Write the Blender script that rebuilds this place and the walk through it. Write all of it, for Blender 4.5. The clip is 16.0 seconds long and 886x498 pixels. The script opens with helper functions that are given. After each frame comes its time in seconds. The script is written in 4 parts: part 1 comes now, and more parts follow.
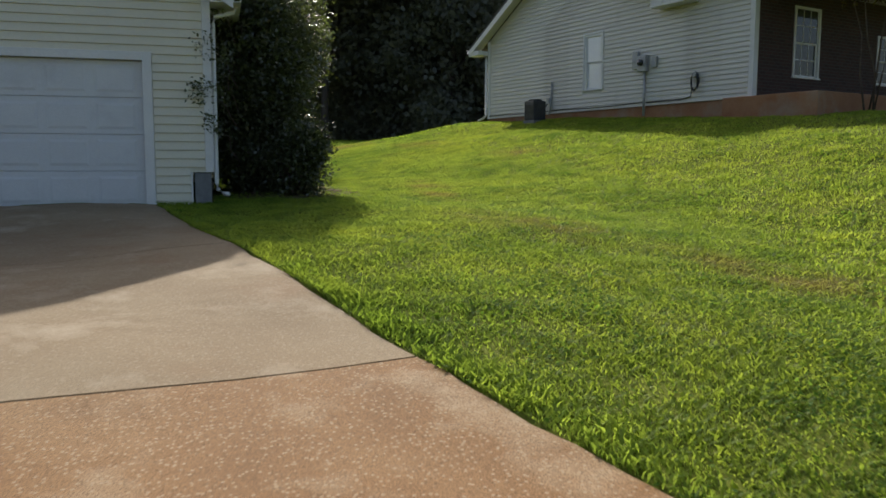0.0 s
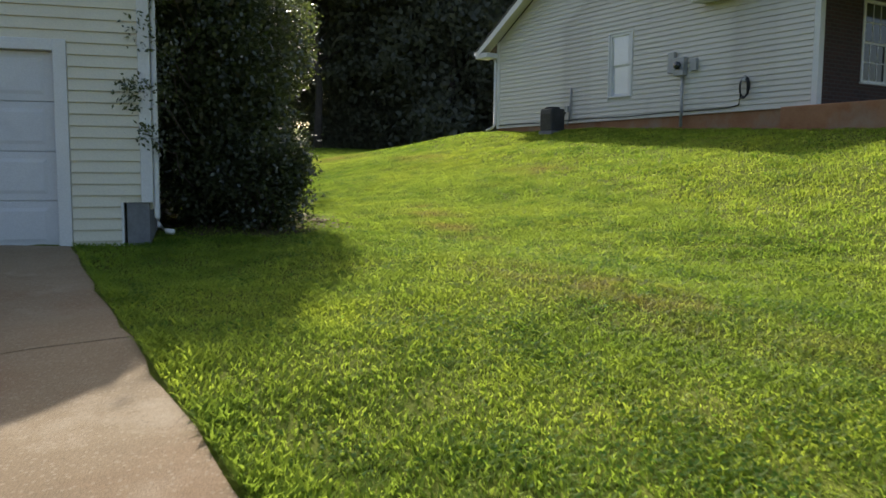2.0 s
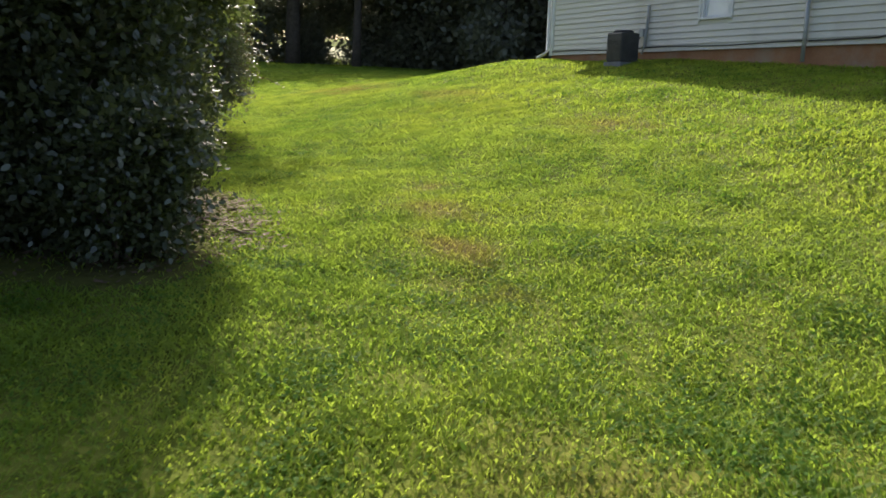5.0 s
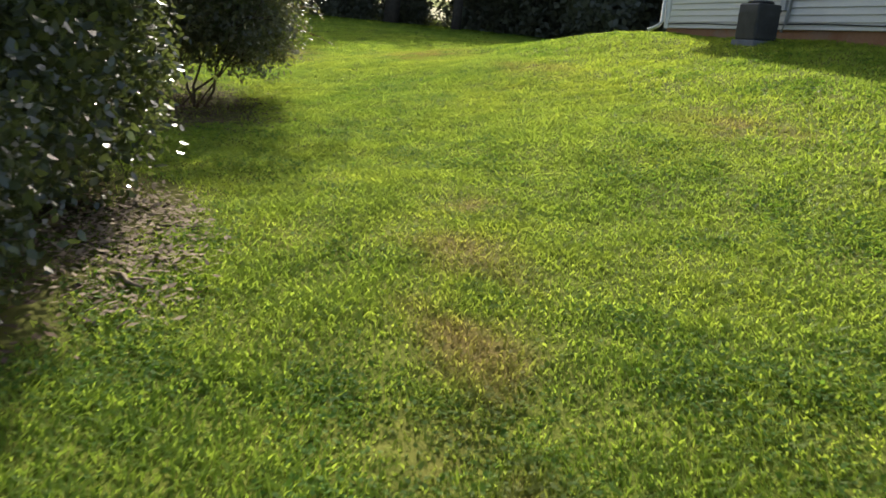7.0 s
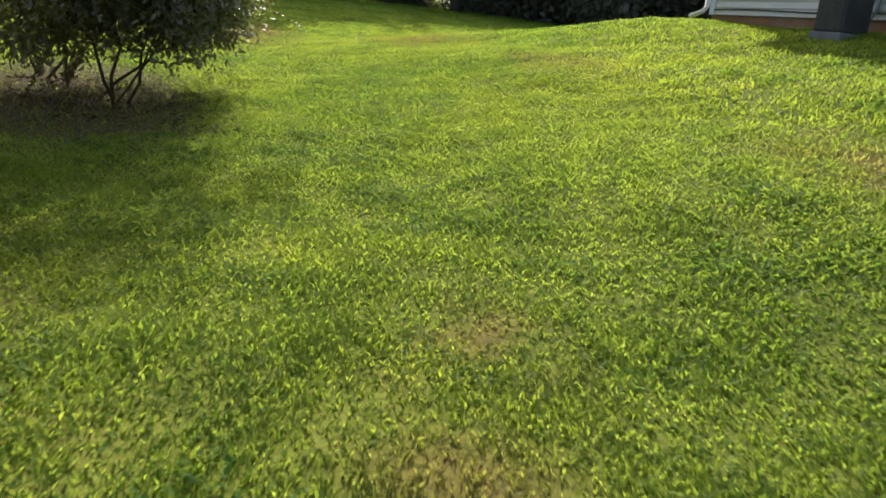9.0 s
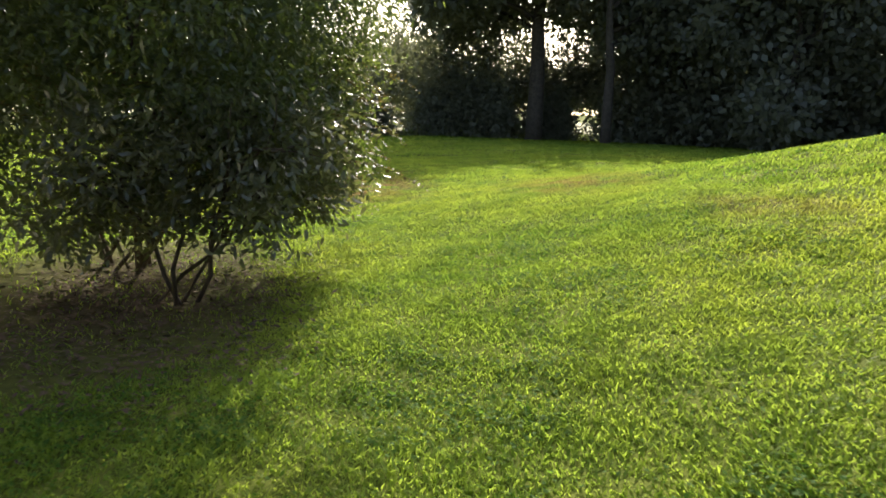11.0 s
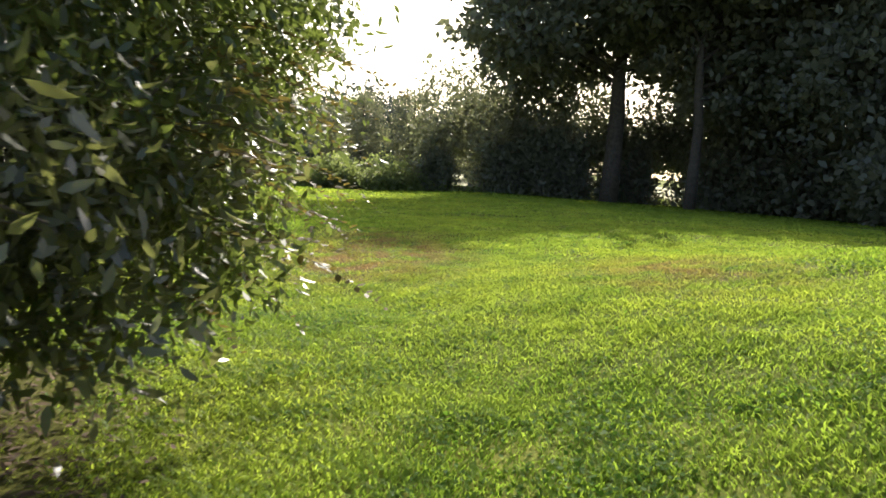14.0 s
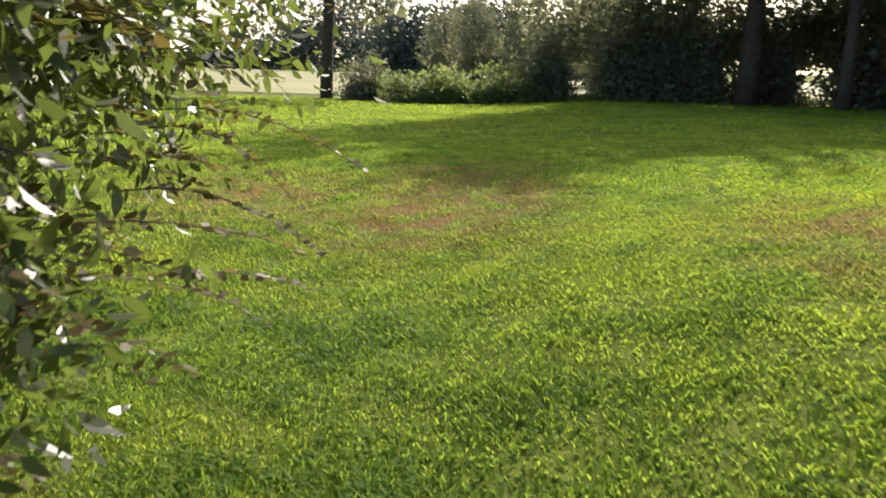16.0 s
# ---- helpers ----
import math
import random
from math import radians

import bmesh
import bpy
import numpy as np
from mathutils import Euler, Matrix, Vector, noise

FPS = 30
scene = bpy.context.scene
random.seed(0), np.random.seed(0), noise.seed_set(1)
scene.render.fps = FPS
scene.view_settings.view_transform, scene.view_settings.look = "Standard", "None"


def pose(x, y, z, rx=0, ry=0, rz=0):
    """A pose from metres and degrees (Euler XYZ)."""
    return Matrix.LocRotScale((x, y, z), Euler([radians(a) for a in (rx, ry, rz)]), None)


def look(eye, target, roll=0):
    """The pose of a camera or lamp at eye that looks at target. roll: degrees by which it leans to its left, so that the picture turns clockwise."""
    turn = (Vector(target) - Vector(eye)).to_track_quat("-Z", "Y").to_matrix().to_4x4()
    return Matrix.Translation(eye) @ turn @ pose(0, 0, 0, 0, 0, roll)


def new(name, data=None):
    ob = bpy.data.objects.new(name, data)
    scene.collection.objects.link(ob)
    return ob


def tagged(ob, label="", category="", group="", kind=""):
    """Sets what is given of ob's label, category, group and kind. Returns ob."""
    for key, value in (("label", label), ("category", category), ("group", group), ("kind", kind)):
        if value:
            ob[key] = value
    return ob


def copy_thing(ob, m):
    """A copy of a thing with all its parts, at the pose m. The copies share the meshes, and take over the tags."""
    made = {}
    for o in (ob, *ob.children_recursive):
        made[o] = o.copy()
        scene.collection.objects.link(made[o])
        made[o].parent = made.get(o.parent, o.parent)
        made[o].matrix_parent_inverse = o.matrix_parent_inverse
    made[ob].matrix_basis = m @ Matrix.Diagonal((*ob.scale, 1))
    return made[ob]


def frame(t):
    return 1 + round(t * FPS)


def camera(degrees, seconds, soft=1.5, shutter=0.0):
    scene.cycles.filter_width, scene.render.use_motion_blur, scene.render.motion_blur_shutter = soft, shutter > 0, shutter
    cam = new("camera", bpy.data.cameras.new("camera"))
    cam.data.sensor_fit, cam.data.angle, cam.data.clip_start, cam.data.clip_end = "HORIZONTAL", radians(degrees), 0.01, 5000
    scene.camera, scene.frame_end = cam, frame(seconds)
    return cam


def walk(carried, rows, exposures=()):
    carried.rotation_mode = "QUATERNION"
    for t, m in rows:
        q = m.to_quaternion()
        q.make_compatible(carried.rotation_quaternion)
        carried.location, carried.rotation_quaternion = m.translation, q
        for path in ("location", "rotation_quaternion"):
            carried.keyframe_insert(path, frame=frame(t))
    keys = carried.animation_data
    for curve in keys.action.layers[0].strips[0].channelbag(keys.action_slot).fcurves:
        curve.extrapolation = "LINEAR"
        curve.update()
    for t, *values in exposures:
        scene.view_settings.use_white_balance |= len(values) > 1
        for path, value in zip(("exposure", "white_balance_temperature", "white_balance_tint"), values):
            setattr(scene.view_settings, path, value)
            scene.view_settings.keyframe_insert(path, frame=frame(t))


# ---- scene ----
cam = camera(58.02, 16.0, 1.6, 0.3)
walk(cam, [
    (0.0, pose(2.511, 7.011, 0.587, 83.98, -0.10, 58.41)),
    (0.5, pose(1.839, 7.398, 0.639, 83.68, 0.70, 57.04)),
    (1.0, pose(1.207, 7.715, 0.711, 84.09, 0.39, 55.96)),
    (1.5, pose(0.584, 7.995, 0.765, 84.02, -0.09, 58.75)),
    (2.0, pose(-0.027, 8.301, 0.807, 84.49, -0.40, 58.11)),
    (2.5, pose(-0.680, 8.577, 0.839, 83.18, 0.79, 57.10)),
    (3.0, pose(-1.330, 8.902, 0.829, 78.28, -1.10, 55.55)),
    (3.5, pose(-2.003, 9.208, 0.853, 81.20, -2.01, 58.91)),
    (3.7, pose(-2.243, 9.445, 0.924, 81.47, -0.14, 58.02)),
    (5.8, pose(-4.240, 11.535, 1.353, 77.20, -2.62, 63.97)),
    (6.0, pose(-4.453, 11.686, 1.350, 77.26, -3.47, 63.98)),
    (6.5, pose(-5.035, 12.069, 1.375, 79.67, -3.86, 70.84)),
    (7.0, pose(-5.625, 12.407, 1.375, 75.77, -4.75, 69.37)),
    (7.5, pose(-6.246, 12.712, 1.403, 78.32, -2.23, 69.36)),
    (8.0, pose(-6.914, 12.936, 1.390, 76.96, -3.04, 70.10)),
    (8.5, pose(-7.596, 13.164, 1.391, 75.19, -4.43, 73.30)),
    (9.0, pose(-8.270, 13.391, 1.411, 74.59, -6.01, 69.23)),
    (9.5, pose(-8.916, 13.606, 1.453, 77.67, -4.21, 75.03)),
    (10.0, pose(-9.521, 13.803, 1.515, 83.14, -4.45, 74.78)),
    (10.2, pose(-9.801, 13.864, 1.560, 85.90, -3.30, 78.20)),
    (12.3, pose(-12.951, 14.781, 1.490, 79.82, 1.28, 80.12)),
    (12.5, pose(-13.220, 14.827, 1.486, 81.65, 1.86, 80.48)),
    (13.0, pose(-13.826, 15.014, 1.521, 81.44, -1.35, 81.81)),
    (13.5, pose(-14.466, 15.134, 1.588, 83.16, -3.76, 87.95)),
    (14.0, pose(-15.143, 15.324, 1.632, 87.05, -4.30, 84.68)),
    (14.5, pose(-15.798, 15.544, 1.729, 82.32, -2.40, 84.96)),
    (15.0, pose(-16.430, 15.692, 1.772, 79.11, -1.79, 82.92)),
    (15.5, pose(-17.062, 15.734, 1.854, 78.37, -3.23, 88.10)),
    (16.0, pose(-17.617, 15.819, 1.888, 80.22, -1.81, 93.16)),
], exposures=[(0.0, -0.12), (1.5, 0.18), (2.5, 0.32), (3.5, 0.44), (6.0, 0.49), (9.0, 0.56), (10.0, 0.70), (12.5, 0.68), (14.0, 0.76), (15.0, 0.6), (16.0, 0.57)])

# ---- world and sun ----
SUN_AZ, SUN_EL = math.radians(-72.2), math.radians(34.7)
world = bpy.data.worlds.new("sky")
scene.world = world
world.use_nodes = True
wn = world.node_tree
sky = wn.nodes.new("ShaderNodeTexSky")
sky.sky_type = "NISHITA"
sky.sun_disc = False
sky.sun_elevation, sky.sun_rotation = SUN_EL, SUN_AZ
sky.dust_density, sky.air_density = 4.0, 1.0
wn.nodes["Background"].inputs["Strength"].default_value = 0.15
wn.links.new(sky.outputs[0], wn.nodes["Background"].inputs["Color"])
sun_dir = Vector((math.sin(SUN_AZ) * math.cos(SUN_EL), math.cos(SUN_AZ) * math.cos(SUN_EL), math.sin(SUN_EL)))
sun = new("sun", bpy.data.lights.new("sun", "SUN"))
sun.data.energy, sun.data.angle, sun.data.color = 5.0, math.radians(0.6), (1.0, 0.93, 0.80)
sun.matrix_world = look(sun_dir * 60, (0, 0, 0))


# ---- materials ----
def nodes_of(name):
    m = bpy.data.materials.new(name)
    m.use_nodes = True
    t = m.node_tree
    return m, t, t.nodes["Principled BSDF"], t.nodes["Material Output"]


def noise_ramp(t, scale, stops, detail=4.0, coord="Object", rough=0.6, stretch=None):
    tc = t.nodes.new("ShaderNodeTexCoord")
    n = t.nodes.new("ShaderNodeTexNoise")
    n.inputs["Scale"].default_value, n.inputs["Detail"].default_value, n.inputs["Roughness"].default_value = scale, detail, rough
    out = tc.outputs[coord]
    if stretch:
        mp = t.nodes.new("ShaderNodeMapping")
        mp.inputs["Scale"].default_value = stretch
        t.links.new(out, mp.inputs[0])
        out = mp.outputs[0]
    t.links.new(out, n.inputs["Vector"])
    r = t.nodes.new("ShaderNodeValToRGB")
    while len(r.color_ramp.elements) < len(stops):
        r.color_ramp.elements.new(0.5)
    for e, (p, c) in zip(r.color_ramp.elements, stops):
        e.position, e.color = p, (*c, 1) if len(c) == 3 else c
    t.links.new(n.outputs["Fac"], r.inputs[0])
    return r.outputs[0], n.outputs["Fac"]


def mix(t, fac, a, b, mode="MIX"):
    m = t.nodes.new("ShaderNodeMix")
    m.data_type, m.blend_type = "RGBA", mode
    for sock, v in ((m.inputs[0], fac), (m.inputs[6], a), (m.inputs[7], b)):
        if isinstance(v, bpy.types.NodeSocket):
            t.links.new(v, sock)
        elif isinstance(v, (int, float)):
            sock.default_value = v
        else:
            sock.default_value = (*v, 1)
    return m.outputs[2]


def bump(t, b, height, strength=0.3, dist=0.01):
    n = t.nodes.new("ShaderNodeBump")
    n.inputs["Strength"].default_value, n.inputs["Distance"].default_value = strength, dist
    t.links.new(height, n.inputs["Height"])
    t.links.new(n.outputs[0], b.inputs["Normal"])


def plain(name, lo, hi, scale=6.0, rough=0.6, metal=0.0, bump_s=0.15, fine=60.0, dirt=None):
    """A surface with broad variation, fine grain and optional dirt."""
    m, t, b, o = nodes_of(name)
    c, f = noise_ramp(t, scale, [(0.3, lo), (0.7, hi)])
    c2, f2 = noise_ramp(t, fine, [(0.35, (0.86, 0.86, 0.86)), (0.65, (1, 1, 1))], 3)
    c = mix(t, 1.0, c, c2, "MULTIPLY")
    if dirt:
        d, df = noise_ramp(t, scale * 0.6, [(0.52, (0, 0, 0)), (0.72, (1, 1, 1))], 6)
        c = mix(t, d, c, dirt)
    t.links.new(c, b.inputs["Base Color"])
    b.inputs["Roughness"].default_value, b.inputs["Metallic"].default_value = rough, metal
    bump(t, b, f2, bump_s, 0.004)
    return m


def leafy(name, dark, light, through_col, gloss=0.45, share=0.4, world_scale=0.0, dry=None, spec=0.5):
    """Leaves and blades: varied from piece to piece, letting light through."""
    m, t, b, o = nodes_of(name)
    g = t.nodes.new("ShaderNodeNewGeometry")
    r = t.nodes.new("ShaderNodeValToRGB")
    r.color_ramp.elements[0].color, r.color_ramp.elements[1].color = (*dark, 1), (*light, 1)
    t.links.new(g.outputs["Random Per Island"], r.inputs[0])
    col, thr = r.outputs[0], through_col
    if world_scale:
        a, _ = noise_ramp(t, world_scale, [(0.32, (0.70, 0.82, 0.72)), (0.48, (0.97, 1, 1)), (0.66, (1.15, 1.08, 0.98))], 6)
        a2, _ = noise_ramp(t, world_scale * 7, [(0.32, (0.66, 0.74, 0.68)), (0.62, (1.14, 1.12, 1.05))], 4)
        a = mix(t, 1.0, a, a2, "MULTIPLY")
        col = mix(t, 1.0, col, a, "MULTIPLY")
        thr = mix(t, 1.0, through_col, a, "MULTIPLY")
        if dry:
            d = patches(t)
            col = mix(t, d, col, dry)
            thr = mix(t, d, thr, tuple(v * 1.2 for v in dry))
    t.links.new(col, b.inputs["Base Color"])
    b.inputs["Roughness"].default_value, b.inputs["Specular IOR Level"].default_value = gloss, spec
    tr = t.nodes.new("ShaderNodeBsdfTranslucent")
    if isinstance(thr, tuple):
        tr.inputs[0].default_value = (*thr, 1)
    else:
        t.links.new(thr, tr.inputs[0])
    ms = t.nodes.new("ShaderNodeMixShader")
    ms.inputs[0].default_value = share
    t.links.new(b.outputs[0], ms.inputs[1])
    t.links.new(tr.outputs[0], ms.inputs[2])
    t.links.new(ms.outputs[0], o.inputs["Surface"])
    return m


# under-shrub beds darkened for shade, then dry places in the lawn: x, y, half length, half width, how dry
SHADE_BEDS = [(-10.0, 11.2, 1.5, 1.15), (-11.6, 11.8, 1.6, 1.1), (-18.2, 12.7, 3.2, 1.45), (-9.1, 11.4, 0.8, 0.65)]
DRY = [(-4.3, 12.35, 1.3, 0.6, 0.55), (-27.4, 15.6, 3.0, 1.25, 1.0), (-26.0, 15.2, 1.8, 1.2, 1.0), (-27.2, 13.0, 1.8, 1.5, 0.9), (-23.4, 18.6, 2.2, 1.0, 0.8), (-1.5, 12.6, 1.4, 0.4, 0.55), (-11.0, 14.7, 0.7, 0.3, 0.5), (-9.9, 14.25, 0.8, 0.3, 0.5), (-8.7, 13.8, 0.7, 0.3, 0.6), (-7.6, 13.4, 0.6, 0.25, 0.5), (-17.8, 18.6, 1.2, 0.5, 0.55), (0.6, 14.6, 1.5, 0.4, 0.5), (-12.0, 17.9, 1.0, 0.5, 0.5), (-22.3, 18.1, 1.0, 0.6, 0.6)]


def patches(t, places=None, ragged=True):
    """Where the lawn is thin and brown, and where bed shade is painted: soft-edged ellipses broken up by noise."""
    tc = t.nodes.new("ShaderNodeTexCoord")
    total = None
    for x, y, a, b, *dry in places or DRY:
        mp = t.nodes.new("ShaderNodeMapping")
        mp.inputs["Scale"].default_value = (1 / a, 1 / b, 0)
        mp.inputs["Location"].default_value = (-x / a, -y / b, 0)
        t.links.new(tc.outputs["Object"], mp.inputs[0])
        ln = t.nodes.new("ShaderNodeVectorMath")
        ln.operation = "LENGTH"
        t.links.new(mp.outputs[0], ln.inputs[0])
        mr = t.nodes.new("ShaderNodeMapRange")
        mr.inputs["From Min"].default_value, mr.inputs["From Max"].default_value, mr.inputs["To Max"].default_value = 1.4, 0.25, dry[0] if dry else 0.9
        t.links.new(ln.outputs["Value"], mr.inputs["Value"])
        if total is None:
            total = mr.outputs[0]
        else:
            ad = t.nodes.new("ShaderNodeMath")
            ad.operation = "MAXIMUM"
            t.links.new(total, ad.inputs[0])
            t.links.new(mr.outputs[0], ad.inputs[1])
            total = ad.outputs[0]
    if not ragged:
        return total
    n = t.nodes.new("ShaderNodeTexNoise")
    n.inputs["Scale"].default_value, n.inputs["Detail"].default_value = 2.3, 6
    t.links.new(tc.outputs["Object"], n.inputs["Vector"])
    mr = t.nodes.new("ShaderNodeMapRange")
    mr.inputs["From Min"].default_value, mr.inputs["From Max"].default_value = 0.37, 0.60
    t.links.new(n.outputs["Fac"], mr.inputs["Value"])
    mu = t.nodes.new("ShaderNodeMath")
    mu.operation = "MULTIPLY"
    t.links.new(total, mu.inputs[0])
    t.links.new(mr.outputs[0], mu.inputs[1])
    return mu.outputs[0]


def soil_material():
    m, t, b, o = nodes_of("turf_soil")
    c, f = noise_ramp(t, 0.5, [(0.3, (0.115, 0.140, 0.026)), (0.55, (0.160, 0.185, 0.036)), (0.75, (0.205, 0.205, 0.050))], 8)
    c2, f2 = noise_ramp(t, 9.0, [(0.3, (0.55, 0.6, 0.5)), (0.7, (1.15, 1.12, 1.0))], 6)
    c = mix(t, 1.0, c, c2, "MULTIPLY")
    c = mix(t, patches(t), c, (0.19, 0.115, 0.05))
    # deep shade under the shrubs, with leaf mould, put into the soil colour
    c = mix(t, patches(t, SHADE_BEDS, False), c, (0.055, 0.036, 0.022))
    t.links.new(c, b.inputs["Base Color"])
    b.inputs["Roughness"].default_value, b.inputs["Specular IOR Level"].default_value = 0.95, 0.05
    bump(t, b, f2, 0.6, 0.05)
    return m


def concrete_material(name, lo, midc, hi, pale, dark, stone):
    """Concrete with broad stains and fine aggregate; stone: how strongly the pebbles show."""
    m, t, b, o = nodes_of(name)
    c, f = noise_ramp(t, 0.55, [(0.3, lo), (0.5, midc), (0.72, hi)], 9)
    d, _ = noise_ramp(t, 1.5, [(0.55, (0, 0, 0)), (0.70, (1, 1, 1))], 9)
    c = mix(t, mix(t, 0.7, (0, 0, 0), d), c, pale)
    e, _ = noise_ramp(t, 0.9, [(0.30, (1, 1, 1)), (0.44, (0, 0, 0))], 8)
    c = mix(t, mix(t, 0.45, (0, 0, 0), e), c, dark)
    c2, f2 = noise_ramp(t, 150, [(0.36, (1 - 0.5 * stone,) * 3), (0.5, (1, 1, 1)), (0.64, (1 + 0.35 * stone,) * 3)], 3)
    c = mix(t, 1.0, c, c2, "MULTIPLY")
    tc = t.nodes.new("ShaderNodeTexCoord")
    v = t.nodes.new("ShaderNodeTexVoronoi")
    v.inputs["Scale"].default_value = 34
    t.links.new(tc.outputs["Object"], v.inputs["Vector"])
    mr = t.nodes.new("ShaderNodeMapRange")
    mr.inputs["From Min"].default_value, mr.inputs["From Max"].default_value, mr.inputs["To Max"].default_value = 0.32, 0.20, 0.75 * stone
    t.links.new(v.outputs["Distance"], mr.inputs["Value"])
    c = mix(t, mr.outputs[0], c, pale)
    t.links.new(c, b.inputs["Base Color"])
    b.inputs["Roughness"].default_value, b.inputs["Specular IOR Level"].default_value = 0.85, 0.25
    bump(t, b, f2, 0.5, 0.005)
    return m


def brick_material():
    m, t, b, o = nodes_of("dark_red_brick")
    tc = t.nodes.new("ShaderNodeTexCoord")
    sp, mp = t.nodes.new("ShaderNodeSeparateXYZ"), t.nodes.new("ShaderNodeCombineXYZ")
    t.links.new(tc.outputs["Object"], sp.inputs[0])
    t.links.new(sp.outputs["Y"], mp.inputs["X"])
    t.links.new(sp.outputs["Z"], mp.inputs["Y"])
    br = t.nodes.new("ShaderNodeTexBrick")
    for k, v in (("Scale", 1.0), ("Mortar Size", 0.009), ("Brick Width", 0.215), ("Row Height", 0.075)):
        br.inputs[k].default_value = v
    br.inputs["Color1"].default_value, br.inputs["Color2"].default_value, br.inputs["Mortar"].default_value = (0.075, 0.036, 0.03, 1), (0.048, 0.026, 0.024, 1), (0.075, 0.065, 0.06, 1)
    t.links.new(mp.outputs[0], br.inputs["Vector"])
    t.links.new(br.outputs["Color"], b.inputs["Base Color"])
    b.inputs["Roughness"].default_value = 0.85
    bump(t, b, br.outputs["Fac"], -0.4, 0.01)
    return m


def glass_material():
    m, t, b, o = nodes_of("window_glass")
    b.inputs["Base Color"].default_value = (0.02, 0.025, 0.03, 1)
    b.inputs["Roughness"].default_value = 0.06
    b.inputs["Specular IOR Level"].default_value = 0.8
    return m


SOIL, BRICK, GLASS = soil_material(), brick_material(), glass_material()
AGGREGATE = concrete_material("reddish_exposed_aggregate", (0.205, 0.105, 0.042), (0.268, 0.147, 0.063), (0.34, 0.212, 0.105), (0.44, 0.33, 0.21), (0.145, 0.080, 0.040), 1.0)
TANSLAB = concrete_material("weathered_tan_concrete", (0.225, 0.155, 0.088), (0.275, 0.203, 0.122), (0.33, 0.26, 0.17), (0.44, 0.36, 0.26), (0.235, 0.130, 0.062), 0.5)
GRASS = leafy("grass_blade", (0.098, 0.158, 0.027), (0.185, 0.258, 0.048), (0.43, 0.545, 0.068), 0.55, 0.52, 0.35, (0.30, 0.20, 0.075), 0.12)
CLOVER = leafy("broadleaf_weed", (0.055, 0.115, 0.022), (0.105, 0.190, 0.038), (0.23, 0.38, 0.045), 0.7, 0.45, 0.35, (0.25, 0.17, 0.07), 0.1)
HOLLY = leafy("evergreen_leaf", (0.045, 0.054, 0.038), (0.085, 0.098, 0.055), (0.19, 0.24, 0.055), 0.27, 0.28, spec=0.9)
MYRTLE = leafy("myrtle_leaf", (0.036, 0.048, 0.024), (0.088, 0.108, 0.044), (0.24, 0.31, 0.06), 0.40, 0.38, spec=0.8)
GLOSSY = leafy("broad_glossy_leaf", (0.050, 0.056, 0.034), (0.140, 0.140, 0.090), (0.28, 0.30, 0.09), 0.36, 0.36, spec=1.0)
BRONZE = leafy("bronze_leaf", (0.06, 0.045, 0.016), (0.11, 0.075, 0.025), (0.25, 0.20, 0.05), 0.5, 0.4, spec=0.3)
CANOPY = leafy("tree_leaf", (0.085, 0.092, 0.078), (0.165, 0.170, 0.125), (0.28, 0.30, 0.14), 0.5, 0.36)
# aerial haze is painted in: leaf colour shifted to bluish grey
HAZELEAF = leafy("hazed_distant_leaf", (0.060, 0.075, 0.078), (0.10, 0.118, 0.105), (0.12, 0.14, 0.10), 0.7, 0.25)
HEDGE = leafy("hedge_leaf", (0.085, 0.11, 0.045), (0.16, 0.19, 0.08), (0.30, 0.36, 0.11), 0.55, 0.5)
FIELD = plain("dry_field_grass", (0.21, 0.20, 0.07), (0.29, 0.27, 0.11), 0.05, 0.9)
BARK = plain("tree_bark", (0.045, 0.035, 0.028), (0.10, 0.08, 0.065), 5, 0.9, 0, 0.6, 30)
TWIG = plain("shrub_twig", (0.06, 0.042, 0.03), (0.12, 0.088, 0.06), 9, 0.85, 0, 0.4, 50)
CREAM = plain("cream_vinyl_siding", (0.74, 0.70, 0.56), (0.80, 0.76, 0.62), 0.9, 0.5, 0, 0.08, 90, (0.68, 0.65, 0.52))
GREIGE = plain("beige_vinyl_siding", (0.68, 0.65, 0.58), (0.74, 0.71, 0.64), 0.8, 0.5, 0, 0.08, 90, (0.47, 0.44, 0.39))
WHITE = plain("white_trim_paint", (0.74, 0.74, 0.74), (0.82, 0.82, 0.81), 2, 0.45, 0, 0.06, 80, (0.66, 0.66, 0.64))
DOORW = plain("white_garage_door_paint", (0.66, 0.675, 0.71), (0.73, 0.745, 0.77), 1.2, 0.4, 0, 0.05, 120, (0.47, 0.48, 0.52))
BLOCK = plain("grey_concrete_block", (0.17, 0.175, 0.19), (0.25, 0.255, 0.265), 5, 0.9, 0, 0.5, 60)
CLAY = plain("clay_stained_foundation", (0.30, 0.13, 0.06), (0.40, 0.21, 0.11), 1.5, 0.9, 0, 0.4, 30, (0.34, 0.27, 0.20))
SHINGLE = plain("asphalt_shingle", (0.07, 0.065, 0.06), (0.13, 0.12, 0.11), 9, 0.95, 0, 0.6, 50)
ACMETAL = plain("dark_grey_metal_cabinet", (0.045, 0.045, 0.048), (0.075, 0.075, 0.078), 6, 0.55, 0.2, 0.1, 60)
GREYMETAL = plain("galvanised_metal", (0.36, 0.37, 0.38), (0.48, 0.49, 0.50), 6, 0.5, 0.35, 0.1, 60)
BLACK = plain("black_rubber", (0.02, 0.02, 0.02), (0.04, 0.04, 0.04), 8, 0.5)
GAPDARK = plain("dark_joint", (0.03, 0.026, 0.02), (0.06, 0.05, 0.04), 9, 0.9)
